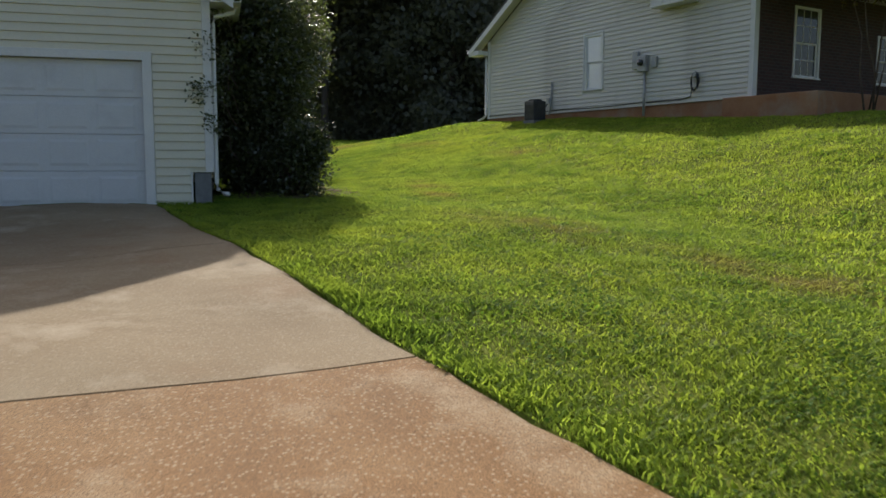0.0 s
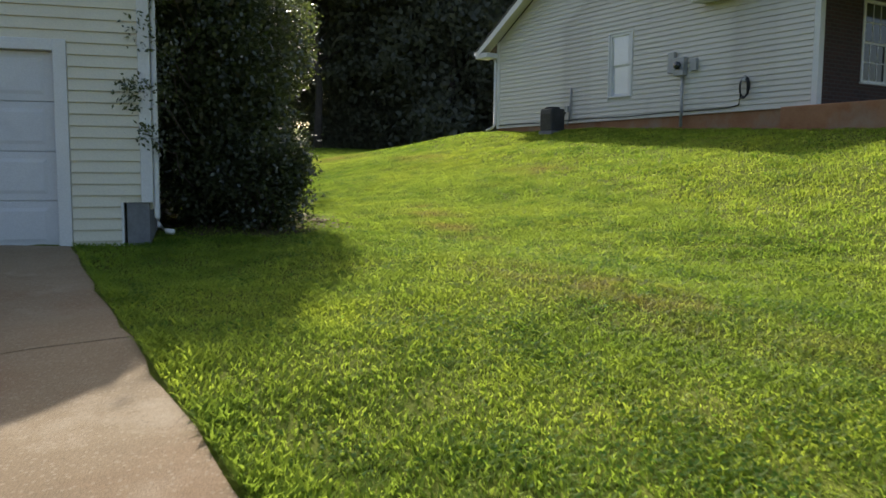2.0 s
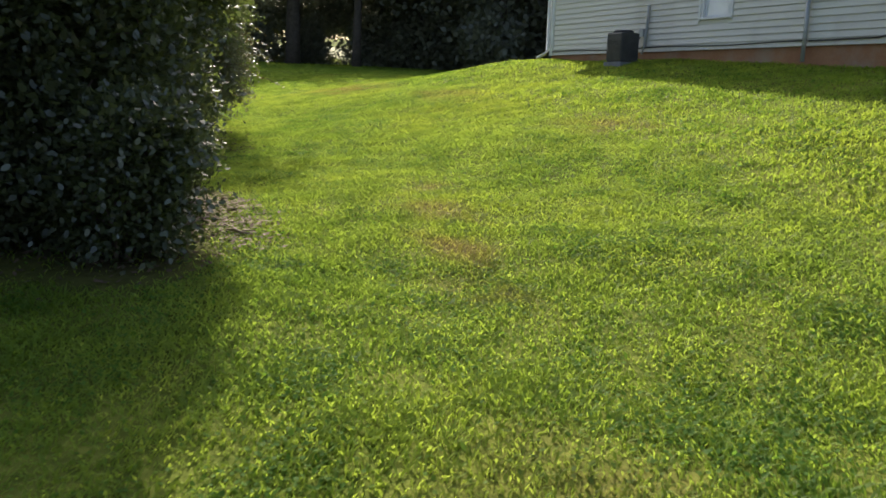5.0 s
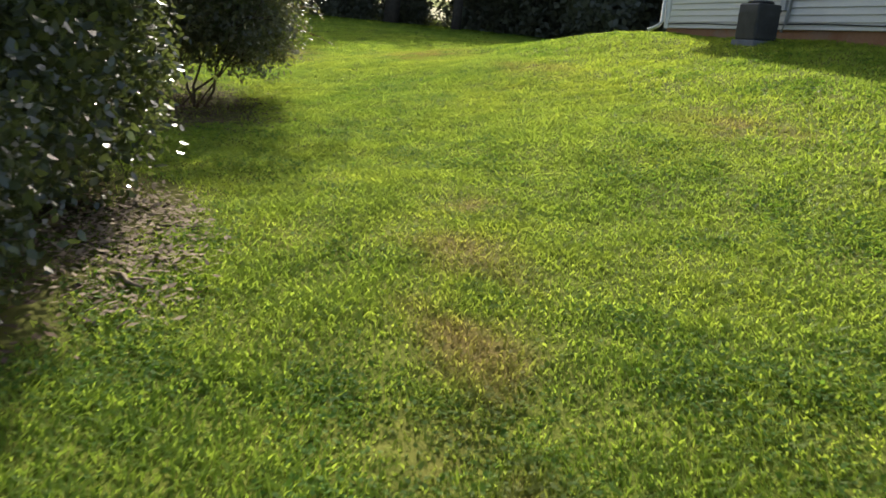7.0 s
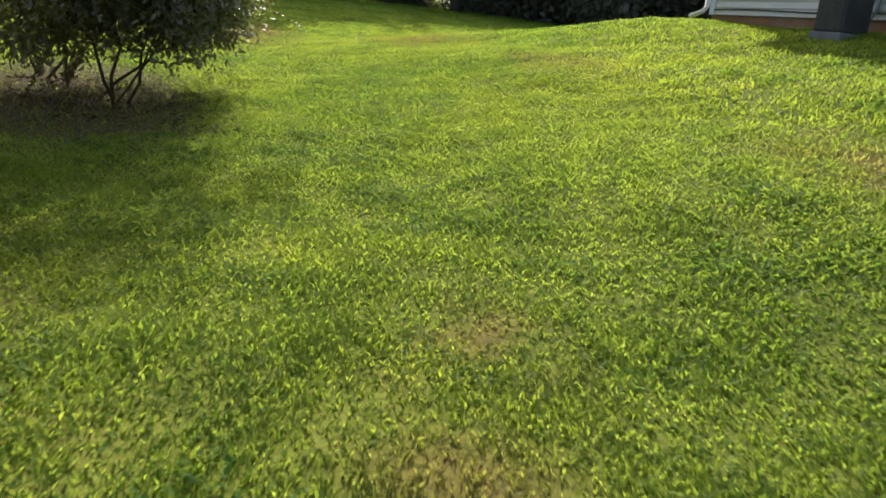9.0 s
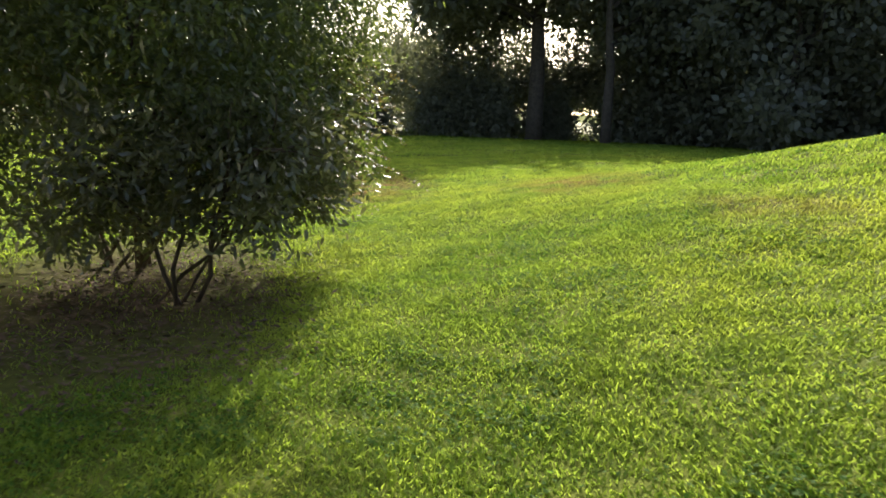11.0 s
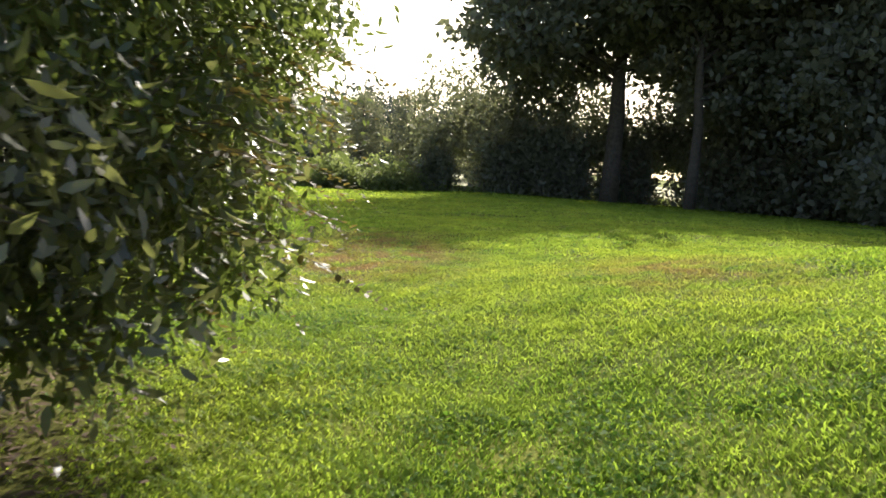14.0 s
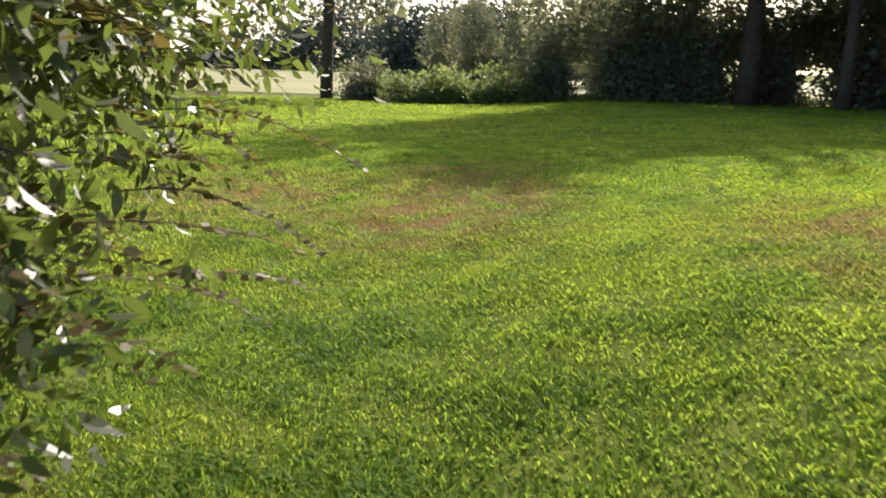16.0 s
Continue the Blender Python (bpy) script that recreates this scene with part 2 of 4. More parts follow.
# leaf mould, its brown made darker to carry the shade under the shrubs
SHADED_MOULD = plain("shade_darkened_leaf_mould", (0.06, 0.038, 0.022), (0.15, 0.095, 0.055), 8, 0.95, 0, 0.3, 40)
LITTER = plain("dry_leaf_litter", (0.20, 0.14, 0.085), (0.36, 0.28, 0.19), 8, 0.9, 0, 0.3, 40)
BLIND = plain("white_window_shade", (0.82, 0.83, 0.86), (0.86, 0.87, 0.88), 1.5, 0.12)
BLIND.node_tree.nodes["Principled BSDF"].inputs["Coat Weight"].default_value = 1.0
BLIND.node_tree.nodes["Principled BSDF"].inputs["Specular IOR Level"].default_value = 1.0


# ---- mesh helpers ----
def part(name, bm, material, parent=None, label="", at=None):
    me = bpy.data.meshes.new(name)
    bm.to_mesh(me)
    bm.free()
    me.materials.append(material)
    ob = new(name, me)
    ob.parent = parent
    if at is not None:
        ob.matrix_basis = at
    return tagged(ob, label)


def share(name, me, parent, m, label=""):
    ob = new(name, me)
    ob.parent = parent
    ob.matrix_basis = m
    return tagged(ob, label)


def thing(name, m, label, category, group="", kind=""):
    ob = new(name)
    ob.matrix_basis = m
    ob.empty_display_size = 0.2
    return tagged(ob, label, category, group, kind)


def box(bm, x0, x1, y0, y1, z0, z1, bevel=0.0):
    r = bmesh.ops.create_cube(bm, size=1)
    bmesh.ops.scale(bm, vec=(x1 - x0, y1 - y0, z1 - z0), verts=r["verts"])
    bmesh.ops.translate(bm, vec=((x0 + x1) / 2, (y0 + y1) / 2, (z0 + z1) / 2), verts=r["verts"])
    if bevel:
        es = list({e for v in r["verts"] for e in v.link_edges})
        bmesh.ops.bevel(bm, geom=es, offset=bevel, segments=2, affect="EDGES", profile=0.5)
    return bm


def boxed(*args, bevel=0.0):
    return box(bmesh.new(), *args, bevel=bevel)


def tube(bm, pts, radii, sides=8, flat=1.0):
    """A tapered tube through points."""
    rings = []
    for i, p in enumerate(pts):
        p = Vector(p)
        d = (Vector(pts[min(i + 1, len(pts) - 1)]) - Vector(pts[max(i - 1, 0)])).normalized()
        a = d.orthogonal().normalized() if abs(d.z) < 0.95 else Vector((1, 0, 0)).cross(d).normalized()
        b = d.cross(a)
        rings.append([bm.verts.new(p + (a * math.cos(k * 2 * math.pi / sides) + b * math.sin(k * 2 * math.pi / sides) * flat) * radii[i]) for k in range(sides)])
    for r0, r1 in zip(rings, rings[1:]):
        for k in range(sides):
            bm.faces.new((r0[k], r0[(k + 1) % sides], r1[(k + 1) % sides], r1[k]))
    bm.faces.new(rings[0][::-1])
    bm.faces.new(rings[-1])
    for f in bm.faces:
        f.smooth = True
    return bm


def prism(bm, poly, y0, y1):
    """A polygon in x and z drawn out along y."""
    a = [bm.verts.new((x, y0, z)) for x, z in poly]
    b = [bm.verts.new((x, y1, z)) for x, z in poly]
    n = len(poly)
    bm.faces.new(a)
    bm.faces.new(b[::-1])
    for i in range(n):
        bm.faces.new((a[i], b[i], b[(i + 1) % n], a[(i + 1) % n]))
    bmesh.ops.recalc_face_normals(bm, faces=bm.faces[:])
    return bm


def quads(name, centre, along, across, material, parent=None, label="", oval=False, bend=None):
    """Many small pieces in one mesh: a pointed four-cornered blade (or a rounder six-cornered leaf) at each centre."""
    n = len(centre)
    if oval:
        lift = bend if bend is not None else 0
        low, high = centre + along * 0.30 + lift * 0.9, centre + along * 0.66 + lift * 0.9
        v = np.stack([centre, low + across, high + across * 0.84, centre + along, high - across * 0.84, low - across], 1).reshape(-1, 3)
        k = 6
    else:
        mid = centre + along * 0.45 + (bend if bend is not None else 0)
        v = np.stack([centre, mid + across, centre + along, mid - across], 1).reshape(-1, 3)
        k = 4
    me = bpy.data.meshes.new(name)
    me.vertices.add(n * k)
    me.vertices.foreach_set("co", v.astype(np.float32).ravel())
    me.loops.add(n * k)
    me.loops.foreach_set("vertex_index", np.arange(n * k, dtype=np.int32))
    me.polygons.add(n)
    me.polygons.foreach_set("loop_start", np.arange(0, n * k, k, dtype=np.int32))
    me.update(calc_edges=True)
    me.materials.append(material)
    ob = new(name, me)
    ob.parent = parent
    return tagged(ob, label)


# ---- the lie of the land ----
def step(a, b, v):
    u = np.clip((v - a) / (b - a), 0, 1)
    return u * u * (3 - 2 * u)


def ground(x, y):
    x, y = np.asarray(x, float), np.asarray(y, float)
    z = np.where(x > -4, -0.42 - 0.085 * np.minimum(x, 6) - 0.03 * np.maximum(x - 6, 0),
                 np.where(x > -9, -0.08 + 0.038 * (-4 - x),
                          np.where(x > -30, 0.11 + 0.016 * (-9 - x) + 0.0125 * np.maximum(0, -17 - x) ** 1.5,
                                   1.032 + 0.037 * (-30 - x) + 0.022 * np.maximum(0, -75 - x))))
    z = z + 1.62 * step(13.2, 23.5, y) * (1 - 0.72 * (1 - step(-29, -19, x))) * (1 - 0.35 * step(-6, 6, x))
    z = z + 0.11 * step(19.8, 21.8, y) * step(-26, -19.5, x) * (1 - step(-14, -10, x))
    z = z - 0.033 * np.clip(12 - y, 0, 6) * step(-12, -6, x)
    near = np.exp(-((x + 10) / 40) ** 2 - ((y - 15) / 30) ** 2)
    return z + near * 0.02 * (np.sin(x * 1.3 + y * 0.7) + np.sin(y * 1.9 - x * 0.6) + 0.7 * np.sin(x * 3.1 + 1) * np.sin(y * 2.7))


def z_at(x, y):
    return float(ground(x, y))


def spread(lo, hi, cell, far, grow):
    mid = list(np.arange(lo, hi + cell / 2, cell))
    s, out = cell, []
    p = lo
    while p > far[0]:
        s *= grow
        p -= s
        out.append(p)
    q, s, up = mid[-1], cell, []
    while q < far[1]:
        s *= grow
        q += s
        up.append(q)
    return np.array(out[::-1] + mid + up)


gx, gy = spread(-36, 8, 0.3, (-900, 600), 1.18), spread(2, 27, 0.3, (-700, 900), 1.18)
XX, YY = np.meshgrid(gx, gy, indexing="ij")
ZZ = ground(XX, YY) - 0.07 * ((XX > -8.6 + 0.287 * (YY - 9.25)) & (XX < 12.2) & (YY < 8.95) & (YY > 2.3))
me = bpy.data.meshes.new("ground")
nx, ny = len(gx), len(gy)
idx = np.arange(nx * ny).reshape(nx, ny)
me.from_pydata(np.stack([XX, YY, ZZ], -1).reshape(-1, 3).tolist(), [], np.stack([idx[:-1, :-1], idx[1:, :-1], idx[1:, 1:], idx[:-1, 1:]], -1).reshape(-1, 4).tolist())
me.polygons.foreach_set("use_smooth", np.ones(len(me.polygons), bool))
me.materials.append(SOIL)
tagged(new("ground", me), "sloping lawn soil with brown bare patches and shade painted under the shrubs", "ground", kind="structure")


# ---- driveway ----
driveway = thing("driveway", pose(0, 0, 0), "brown exposed-aggregate concrete driveway with control joints", "driveway", kind="structure")
SLABS = [(12.0, 6.05), (6.05, 2.42), (2.42, -1.16), (-1.16, -4.66), (-4.66, -8.64)]


def slab(x1, x0, y0):
    bm = bmesh.new()
    xs, ws = np.linspace(x0 + 0.010, x1 - 0.010, 15), np.linspace(0, 1, 15)
    top = []
    for x in xs:
        ye = 9.10 + 0.05 * max(0.0, -3.9 - x) + 0.012 * math.sin(x * 5.3) + 0.008 * math.sin(x * 13)
        row = []
        for w in ws:
            y = y0 + (ye - y0) * w
            sk = 0.11 * (y - 9.06)
            if x0 < -8:
                f = (x - x0) / (x1 - x0)
                sk = sk * f + (1 - f) * 0.287 * (y - 9.25)
            row.append(bm.verts.new((x + sk, y, z_at(x + sk, y) + 0.006)))
        top.append(row)
    for a, b in zip(top, top[1:]):
        for i in range(len(ws) - 1):
            bm.faces.new((a[i], a[i + 1], b[i + 1], b[i]))
    r = bmesh.ops.extrude_face_region(bm, geom=bm.faces[:])
    bmesh.ops.translate(bm, vec=(0, 0, -0.14), verts=[g for g in r["geom"] if isinstance(g, bmesh.types.BMVert)])
    bmesh.ops.recalc_face_normals(bm, faces=bm.faces[:])
    return bm


for x1, x0 in SLABS:
    part("slab", slab(x1, x0, 2.4), AGGREGATE if x0 > -2 else TANSLAB, driveway)

for x1, x0 in SLABS[:-1]:
    bm = bmesh.new()
    pts = [(x0 + 0.11 * (y - 9.06), y, z_at(x0 + 0.11 * (y - 9.06), y) - 0.012) for y in np.linspace(2.4, 9.0, 12)]
    tube(bm, pts, [0.008] * 12, 6)
    part("joint", bm, GAPDARK, driveway, "dark control joint")

# ---- garage house ----
gar = thing("garage_house", pose(-8.72, 9.25, 0, 0, 0, 74), "cream vinyl-sided house with a white garage door", "house")
GW0, GW1, EAVE, PITCH = -5.8, 0.86, 2.96, 0.655
DEEP = 6.5
DOOR_W, DOOR_H = 4.88, 1.95
mid_x = (GW0 + GW1) / 2
peak = EAVE + (GW1 - GW0) / 2 * PITCH
bm = bmesh.new()
prism(bm, [(GW0, -0.5), (-DOOR_W, -0.5), (-DOOR_W, DOOR_H), (0, DOOR_H), (0, -0.5), (0.60, -0.5), (0.60, 0.48), (GW1, 0.48), (GW1, EAVE), (mid_x, peak), (GW0, EAVE)], 0.0, 0.14)
part("wall", bm, CREAM, gar)
part("wall", boxed(GW1 - 0.14, GW1, 0.142, DEEP, 0.40, EAVE - 0.03), CREAM, gar)
part("wall", boxed(GW0, GW0 + 0.14, 0.142, DEEP, -0.5, EAVE - 0.03), CREAM, gar)
bm = bmesh.new()
prism(bm, [(GW0, -0.5), (GW1, -0.5), (GW1, EAVE), (mid_x, peak), (GW0, EAVE)], DEEP + 0.002, DEEP + 0.14)
part("wall", bm, CREAM, gar)
part("foundation", boxed(0.625, 0.84, 0.01, 0.30, -0.5, 0.476, bevel=0.004), BLOCK, gar, "grey concrete block foundation corner")
part("foundation", boxed(0.70, 0.84, 0.302, DEEP, -0.5, 0.395), BLOCK, gar)
COURSE = 0.1143


def board(length, clip0=0.0, clip1=0.0):
    """One lapped siding board: proud at its foot, thin at its head; its ends may be cut to a slope."""
    bm = bmesh.new()
    prof = [(-0.006, COURSE - 0.004), (-0.024, 0.010), (-0.024, 0.004), (-0.004, 0.004)]
    a = [bm.verts.new((clip0 * max(0, z) / COURSE, y, z)) for y, z in prof]
    b = [bm.verts.new((length - clip1 * max(0, z) / COURSE, y, z)) for y, z in prof]
    for i in range(4):
        j = (i + 1) % 4
        bm.faces.new((a[i], b[i], b[j], a[j]))
    bm.faces.new(a[::-1])
    bm.faces.new(b)
    bmesh.ops.recalc_face_normals(bm, faces=bm.faces[:])
    return bm


board_cache = {}


def lay_board(parent, x0, x1, z, material, c0=0.0, c1=0.0):
    if x1 - x0 < 0.05:
        return
    key = (round(x1 - x0, 2), round(c0, 2), round(c1, 2), material.name)
    if key not in board_cache:
        ob = part("siding_board", board(x1 - x0, c0, c1), material, parent)
        board_cache[key] = ob.data
        ob.matrix_basis = pose(x0, 0, z)
    else:
        share("siding_board", board_cache[key], parent, pose(x0, 0, z))


k = 0
z = -0.14
while z < peak - 0.1:
    top = z + COURSE
    inset = max(0.0, (z - EAVE) / PITCH)
    cut = COURSE / PITCH if z > EAVE else 0.0
    left, right = GW0 + 0.09 + inset, GW1 - 0.09 - inset
    if z < 0.46:
        right = 0.575
    if z < 0.46 or top <= DOOR_H + 0.10:
        lay_board(gar, 0.125, right, z, CREAM)
        lay_board(gar, left, -DOOR_W - 0.125, z, CREAM)
    else:
        lay_board(gar, left, right, z, CREAM, cut, cut)
    z += COURSE
# trim round the door opening, corner boards
part("door_trim", boxed(0.0, 0.12, -0.036, 0.10, -0.14, DOOR_H + 0.11, bevel=0.004), WHITE, gar)
part("door_trim", boxed(-DOOR_W - 0.12, -DOOR_W, -0.036, 0.10, -0.14, DOOR_H + 0.11, bevel=0.004), WHITE, gar)
part("door_trim", boxed(-DOOR_W, 0.0, -0.034, 0.10, DOOR_H, DOOR_H + 0.108, bevel=0.004), WHITE, gar)
part("corner_board", boxed(GW1 - 0.09, GW1 + 0.022, -0.032, 0.10, 0.48, EAVE, bevel=0.004), WHITE, gar)
part("corner_board", boxed(GW0 - 0.022, GW0 + 0.09, -0.032, 0.10, -0.3, EAVE, bevel=0.004), WHITE, gar)
part("trim", boxed(0.578, 0.60, -0.032, 0.05, -0.1, 0.478), WHITE, gar)
# sectional door
gdoor = part("garage_door", boxed(-DOOR_W + 0.002, -0.002, 0.085, 0.12, 0.012, DOOR_H - 0.004), DOORW, gar, "white raised-panel sectional garage door, closed")
SEC = (DOOR_H - 0.016) / 4
for r in range(4):
    z0 = 0.012 + r * SEC
    bm = boxed(-DOOR_W + 0.006, -0.006, 0.062, 0.084, z0 + 0.004, z0 + SEC - 0.004, bevel=0.003)
    part("door_section", bm, DOORW, gdoor)
    for c in range(8):
        w = (DOOR_W - 0.10) / 8
        x0 = -DOOR_W + 0.05 + c * w
        bm = bmesh.new()
        for zz in ((z0 + 0.07, z0 + SEC - 0.07),):
            o = [(x0 + 0.05, zz[0]), (x0 + w - 0.05, zz[0]), (x0 + w - 0.05, zz[1]), (x0 + 0.05, zz[1])]
            i = [(x0 + 0.085, zz[0] + 0.035), (x0 + w - 0.085, zz[0] + 0.035), (x0 + w - 0.085, zz[1] - 0.035), (x0 + 0.085, zz[1] - 0.035)]
            vo = [bm.verts.new((x, 0.0615, q)) for x, q in o]
            vi = [bm.verts.new((x, 0.054, q)) for x, q in i]
            for q in range(4):
                bm.faces.new((vo[q], vo[(q + 1) % 4], vi[(q + 1) % 4], vi[q]))
            bm.faces.new(vi)
        part("door_panel", bm, DOORW, gdoor)
part("weather_seal", boxed(-DOOR_W + 0.004, -0.004, 0.06, 0.11, -0.02, 0.011), BLACK, gdoor)
part("back_wall", boxed(-DOOR_W - 0.3, 0.3, 0.40, 0.46, -0.4, DOOR_H + 0.3), BLOCK, gar)
# roof: two slopes with boards along the gable
for s in (-1, 1):
    ex = GW1 + 0.32 if s > 0 else GW0 - 0.32
    zl = EAVE - 0.32 * PITCH
    bm = bmesh.new()
    prism(bm, [(mid_x, peak + 0.03), (ex, zl + 0.03), (ex, zl + 0.13), (mid_x, peak + 0.15)], -0.30, DEEP + 0.4)
    part("roof", bm, SHINGLE, gar)
    bm = bmesh.new()
    prism(bm, [(mid_x, peak - 0.15), (ex, zl - 0.13), (ex, zl + 0.028), (mid_x, peak + 0.028)], -0.33, -0.302)
    part("rake_board", bm, WHITE, gar)
part("soffit", boxed(GW1 + 0.024, GW1 + 0.31, -0.28, DEEP, EAVE - 0.26, EAVE - 0.235), WHITE, gar)
bm = bmesh.new()
prism(bm, [(GW1 + 0.32, EAVE - 0.26), (GW1 + 0.42, EAVE - 0.25), (GW1 + 0.44, EAVE - 0.13), (GW1 + 0.43, EAVE - 0.13), (GW1 + 0.41, EAVE - 0.24), (GW1 + 0.33, EAVE - 0.25), (GW1 + 0.33, EAVE - 0.13), (GW1 + 0.32, EAVE - 0.13)], -0.30, DEEP)
part("gutter", bm, WHITE, gar)
bm = bmesh.new()
tube(bm, [(GW1 + 0.37, 0.06, EAVE - 0.24), (GW1 + 0.33, 0.06, EAVE - 0.32), (GW1 + 0.08, 0.06, EAVE - 0.40), (GW1 + 0.052, 0.06, EAVE - 0.50), (GW1 + 0.052, 0.06, 0.33), (GW1 + 0.065, 0.04, 0.24), (GW1 + 0.15, -0.03, 0.185), (GW1 + 0.21, -0.07, 0.18)], [0.029] * 8, 8)
part("downspout", bm, WHITE, gar, "white metal downspout with a kicked-out foot")

# ---- neighbour's house ----
nb = thing("neighbour_house", pose(-19.6, 22.38, 2.1), "beige vinyl-sided gabled house with brick front", "house")
NL, NPX, NPZ, NE, NS = 10.3, 3.85, 4.75, 2.5, 0.58
WIN = (4.72, 5.44, 0.58, 2.08)
bm = bmesh.new()
outer = [(0, 0), (WIN[0], 0), (WIN[0], WIN[3]), (WIN[1], WIN[3]), (WIN[1], 0), (NL, 0), (NL, NE), (7.7, NE), (NPX, NPZ), (0, NE)]
prism(bm, outer, 0.0, 0.15)
box(bm, WIN[0] + 0.001, WIN[1] - 0.001, 0.0, 0.149, 0.0, WIN[2])
part("wall", bm, GREIGE, nb)
part("wall", boxed(0.0, 0.15, 0.152, 9.0, 0.0, NE), GREIGE, nb)
bm = bmesh.new()
prism(bm, [(0, 0), (NL, 0), (NL, NE), (7.7, NE), (NPX, NPZ), (0, NE)], 9.002, 9.15)
part("wall", bm, GREIGE, nb)
part("foundation", boxed(0.01, NL - 0.01, 0.02, 9.1, -0.9, -0.003), CLAY, nb, "foundation wall stained red-brown by clay")
# brick front with two windows
FW = [(1.38, 2.38, 0.50, 2.15), (4.75, 5.80, 0.50, 1.75)]
bm = bmesh.new()
prev = 0.152
for a, b, c, d in FW:
    box(bm, NL - 0.16, NL, prev, a, 0.002, NE)
    box(bm, NL - 0.16, NL, a, b, 0.002, c)
    box(bm, NL - 0.16, NL, a, b, d, NE)
    prev = b
box(bm, NL - 0.16, NL, prev, 9.0, 0.002, NE)
part("brick_wall", bm, BRICK, nb, "dark red brick front wall")


def window(parent, m, w, h, shade, grid=False):
    """A sash window in its own frame: x across, z up, facing -y."""
    win = part("window", boxed(0.0, w, 0.09, 0.099, 0.0, h), BLOCK, parent, "white sash window", m)
    for x0 in (0.0, w - 0.06):
        part("frame", boxed(x0, x0 + 0.06, -0.02, 0.08, 0, h), WHITE, win)
    part("frame", boxed(0.061, w - 0.061, -0.02, 0.08, h - 0.06, h), WHITE, win)
    part("sill", boxed(-0.03, w + 0.03, -0.05, 0.08, -0.04, -0.002, bevel=0.006), WHITE, win)
    for x0 in (0.062, w - 0.10):
        part("stile", boxed(x0, x0 + 0.038, 0.03, 0.06, 0.0, h / 2), WHITE, win)
        part("stile", boxed(x0, x0 + 0.036, 0.0, 0.027, h / 2, h - 0.062), WHITE, win)
    part("rail", boxed(0.101, w - 0.101, 0.03, 0.06, 0.0, 0.045), WHITE, win)
    part("rail", boxed(0.101, w - 0.101, 0.028, 0.06, h / 2 - 0.045, h / 2), WHITE, win)
    for i, (z0, z1, y) in enumerate(((0.046, h / 2 - 0.046, 0.045), (h / 2 + 0.001, h - 0.062, 0.012))):
        p = part("pane", boxed(0.101, w - 0.101, y, y + 0.004, z0, z1), shade, win)
        if grid:
            for f in (1 / 3, 2 / 3):
                xm = 0.1 + (w - 0.2) * f
                part("muntin", boxed(xm - 0.009, xm + 0.009, y - 0.006, y - 0.001, z0, z1), WHITE, win)
            part("muntin", boxed(0.101, w - 0.101, y - 0.007, y - 0.0015, (z0 + z1) / 2 - 0.009, (z0 + z1) / 2 + 0.009), WHITE, win)
    return win


window(nb, pose(WIN[0] + 0.005, 0, WIN[2] + 0.005), WIN[1] - WIN[0] - 0.01, WIN[3] - WIN[2] - 0.01, BLIND)
for a, b, c, d in FW:
    window(nb, pose(NL, a + 0.005, c + 0.042, 0, 0, 90), b - a - 0.01, d - c - 0.05, GLASS, True)
# siding in courses, cut to the gable
z = 0.0
while z < NPZ - 0.12:
    cut = COURSE / NS if z > NE else 0.0
    ins = max(0.0, (z - NE) / NS)
    left, right = 0.10 + ins, (NL - 0.10 if z + COURSE < NE else 7.75 - ins)
    if z + COURSE > WIN[2] - 0.04 and z < WIN[3] + 0.04:
        lay_board(nb, left, WIN[0] - 0.045, z, GREIGE)
        lay_board(nb, WIN[1] + 0.045, right, z, GREIGE)
    else:
        lay_board(nb, left, right, z, GREIGE, cut, cut)
    z += COURSE
for a in ((WIN[0] - 0.05, WIN[0], WIN[2] - 0.05, WIN[3] + 0.05), (WIN[1], WIN[1] + 0.05, WIN[2] - 0.05, WIN[3] + 0.05)):
    part("window_trim", boxed(a[0], a[1], -0.034, 0.02, a[2], a[3]), WHITE, nb)
part("window_trim", boxed(WIN[0], WIN[1], -0.034, 0.02, WIN[3], WIN[3] + 0.05), WHITE, nb)
part("corner_board", boxed(-0.02, 0.10, -0.032, 0.10, 0.0, NE), WHITE, nb)
part("corner_board", boxed(NL - 0.10, NL + 0.022, -0.032, 0.10, 0.0, NE, bevel=0.005), WHITE, nb)
for s, ex, ez in ((-1, -0.55, NE - 0.02 - 0.55 * NS + 0.0), (1, 7.95, NE - 0.02)):
    bm = bmesh.new()
    prism(bm, [(NPX, NPZ + 0.09), (ex, ez + 0.07), (ex, ez + 0.17), (NPX, NPZ + 0.22)], -0.42, 9.5)
    part("roof", bm, SHINGLE, nb)
    bm = bmesh.new()
    prism(bm, [(NPX, NPZ - 0.14), (ex, ez - 0.10), (ex, ez + 0.068), (NPX, NPZ + 0.088)], -0.44, -0.41)
    part("rake_board", bm, WHITE, nb)
    bm = bmesh.new()
    prism(bm, [(NPX, NPZ + 0.04), (ex, ez + 0.02), (ex, ez + 0.045), (NPX, NPZ + 0.065)], -0.408, -0.03)
    part("soffit", bm, GREIGE, nb)
part("eave_return", boxed(-0.56, 0.02, -0.43, -0.03, NE - 0.44, NE - 0.30, bevel=0.01), WHITE, nb)
part("eave_return", boxed(7.55, 8.75, -0.42, -0.03, NE - 0.16, NE + 0.02, bevel=0.01), WHITE, nb)
bm = bmesh.new()
prism(bm, [(7.6, NE + 0.45), (12.4, NE + 0.02), (12.4, NE + 0.14), (7.6, NE + 0.62)], -0.30, 9.3)
part("porch_roof", bm, SHINGLE, nb)
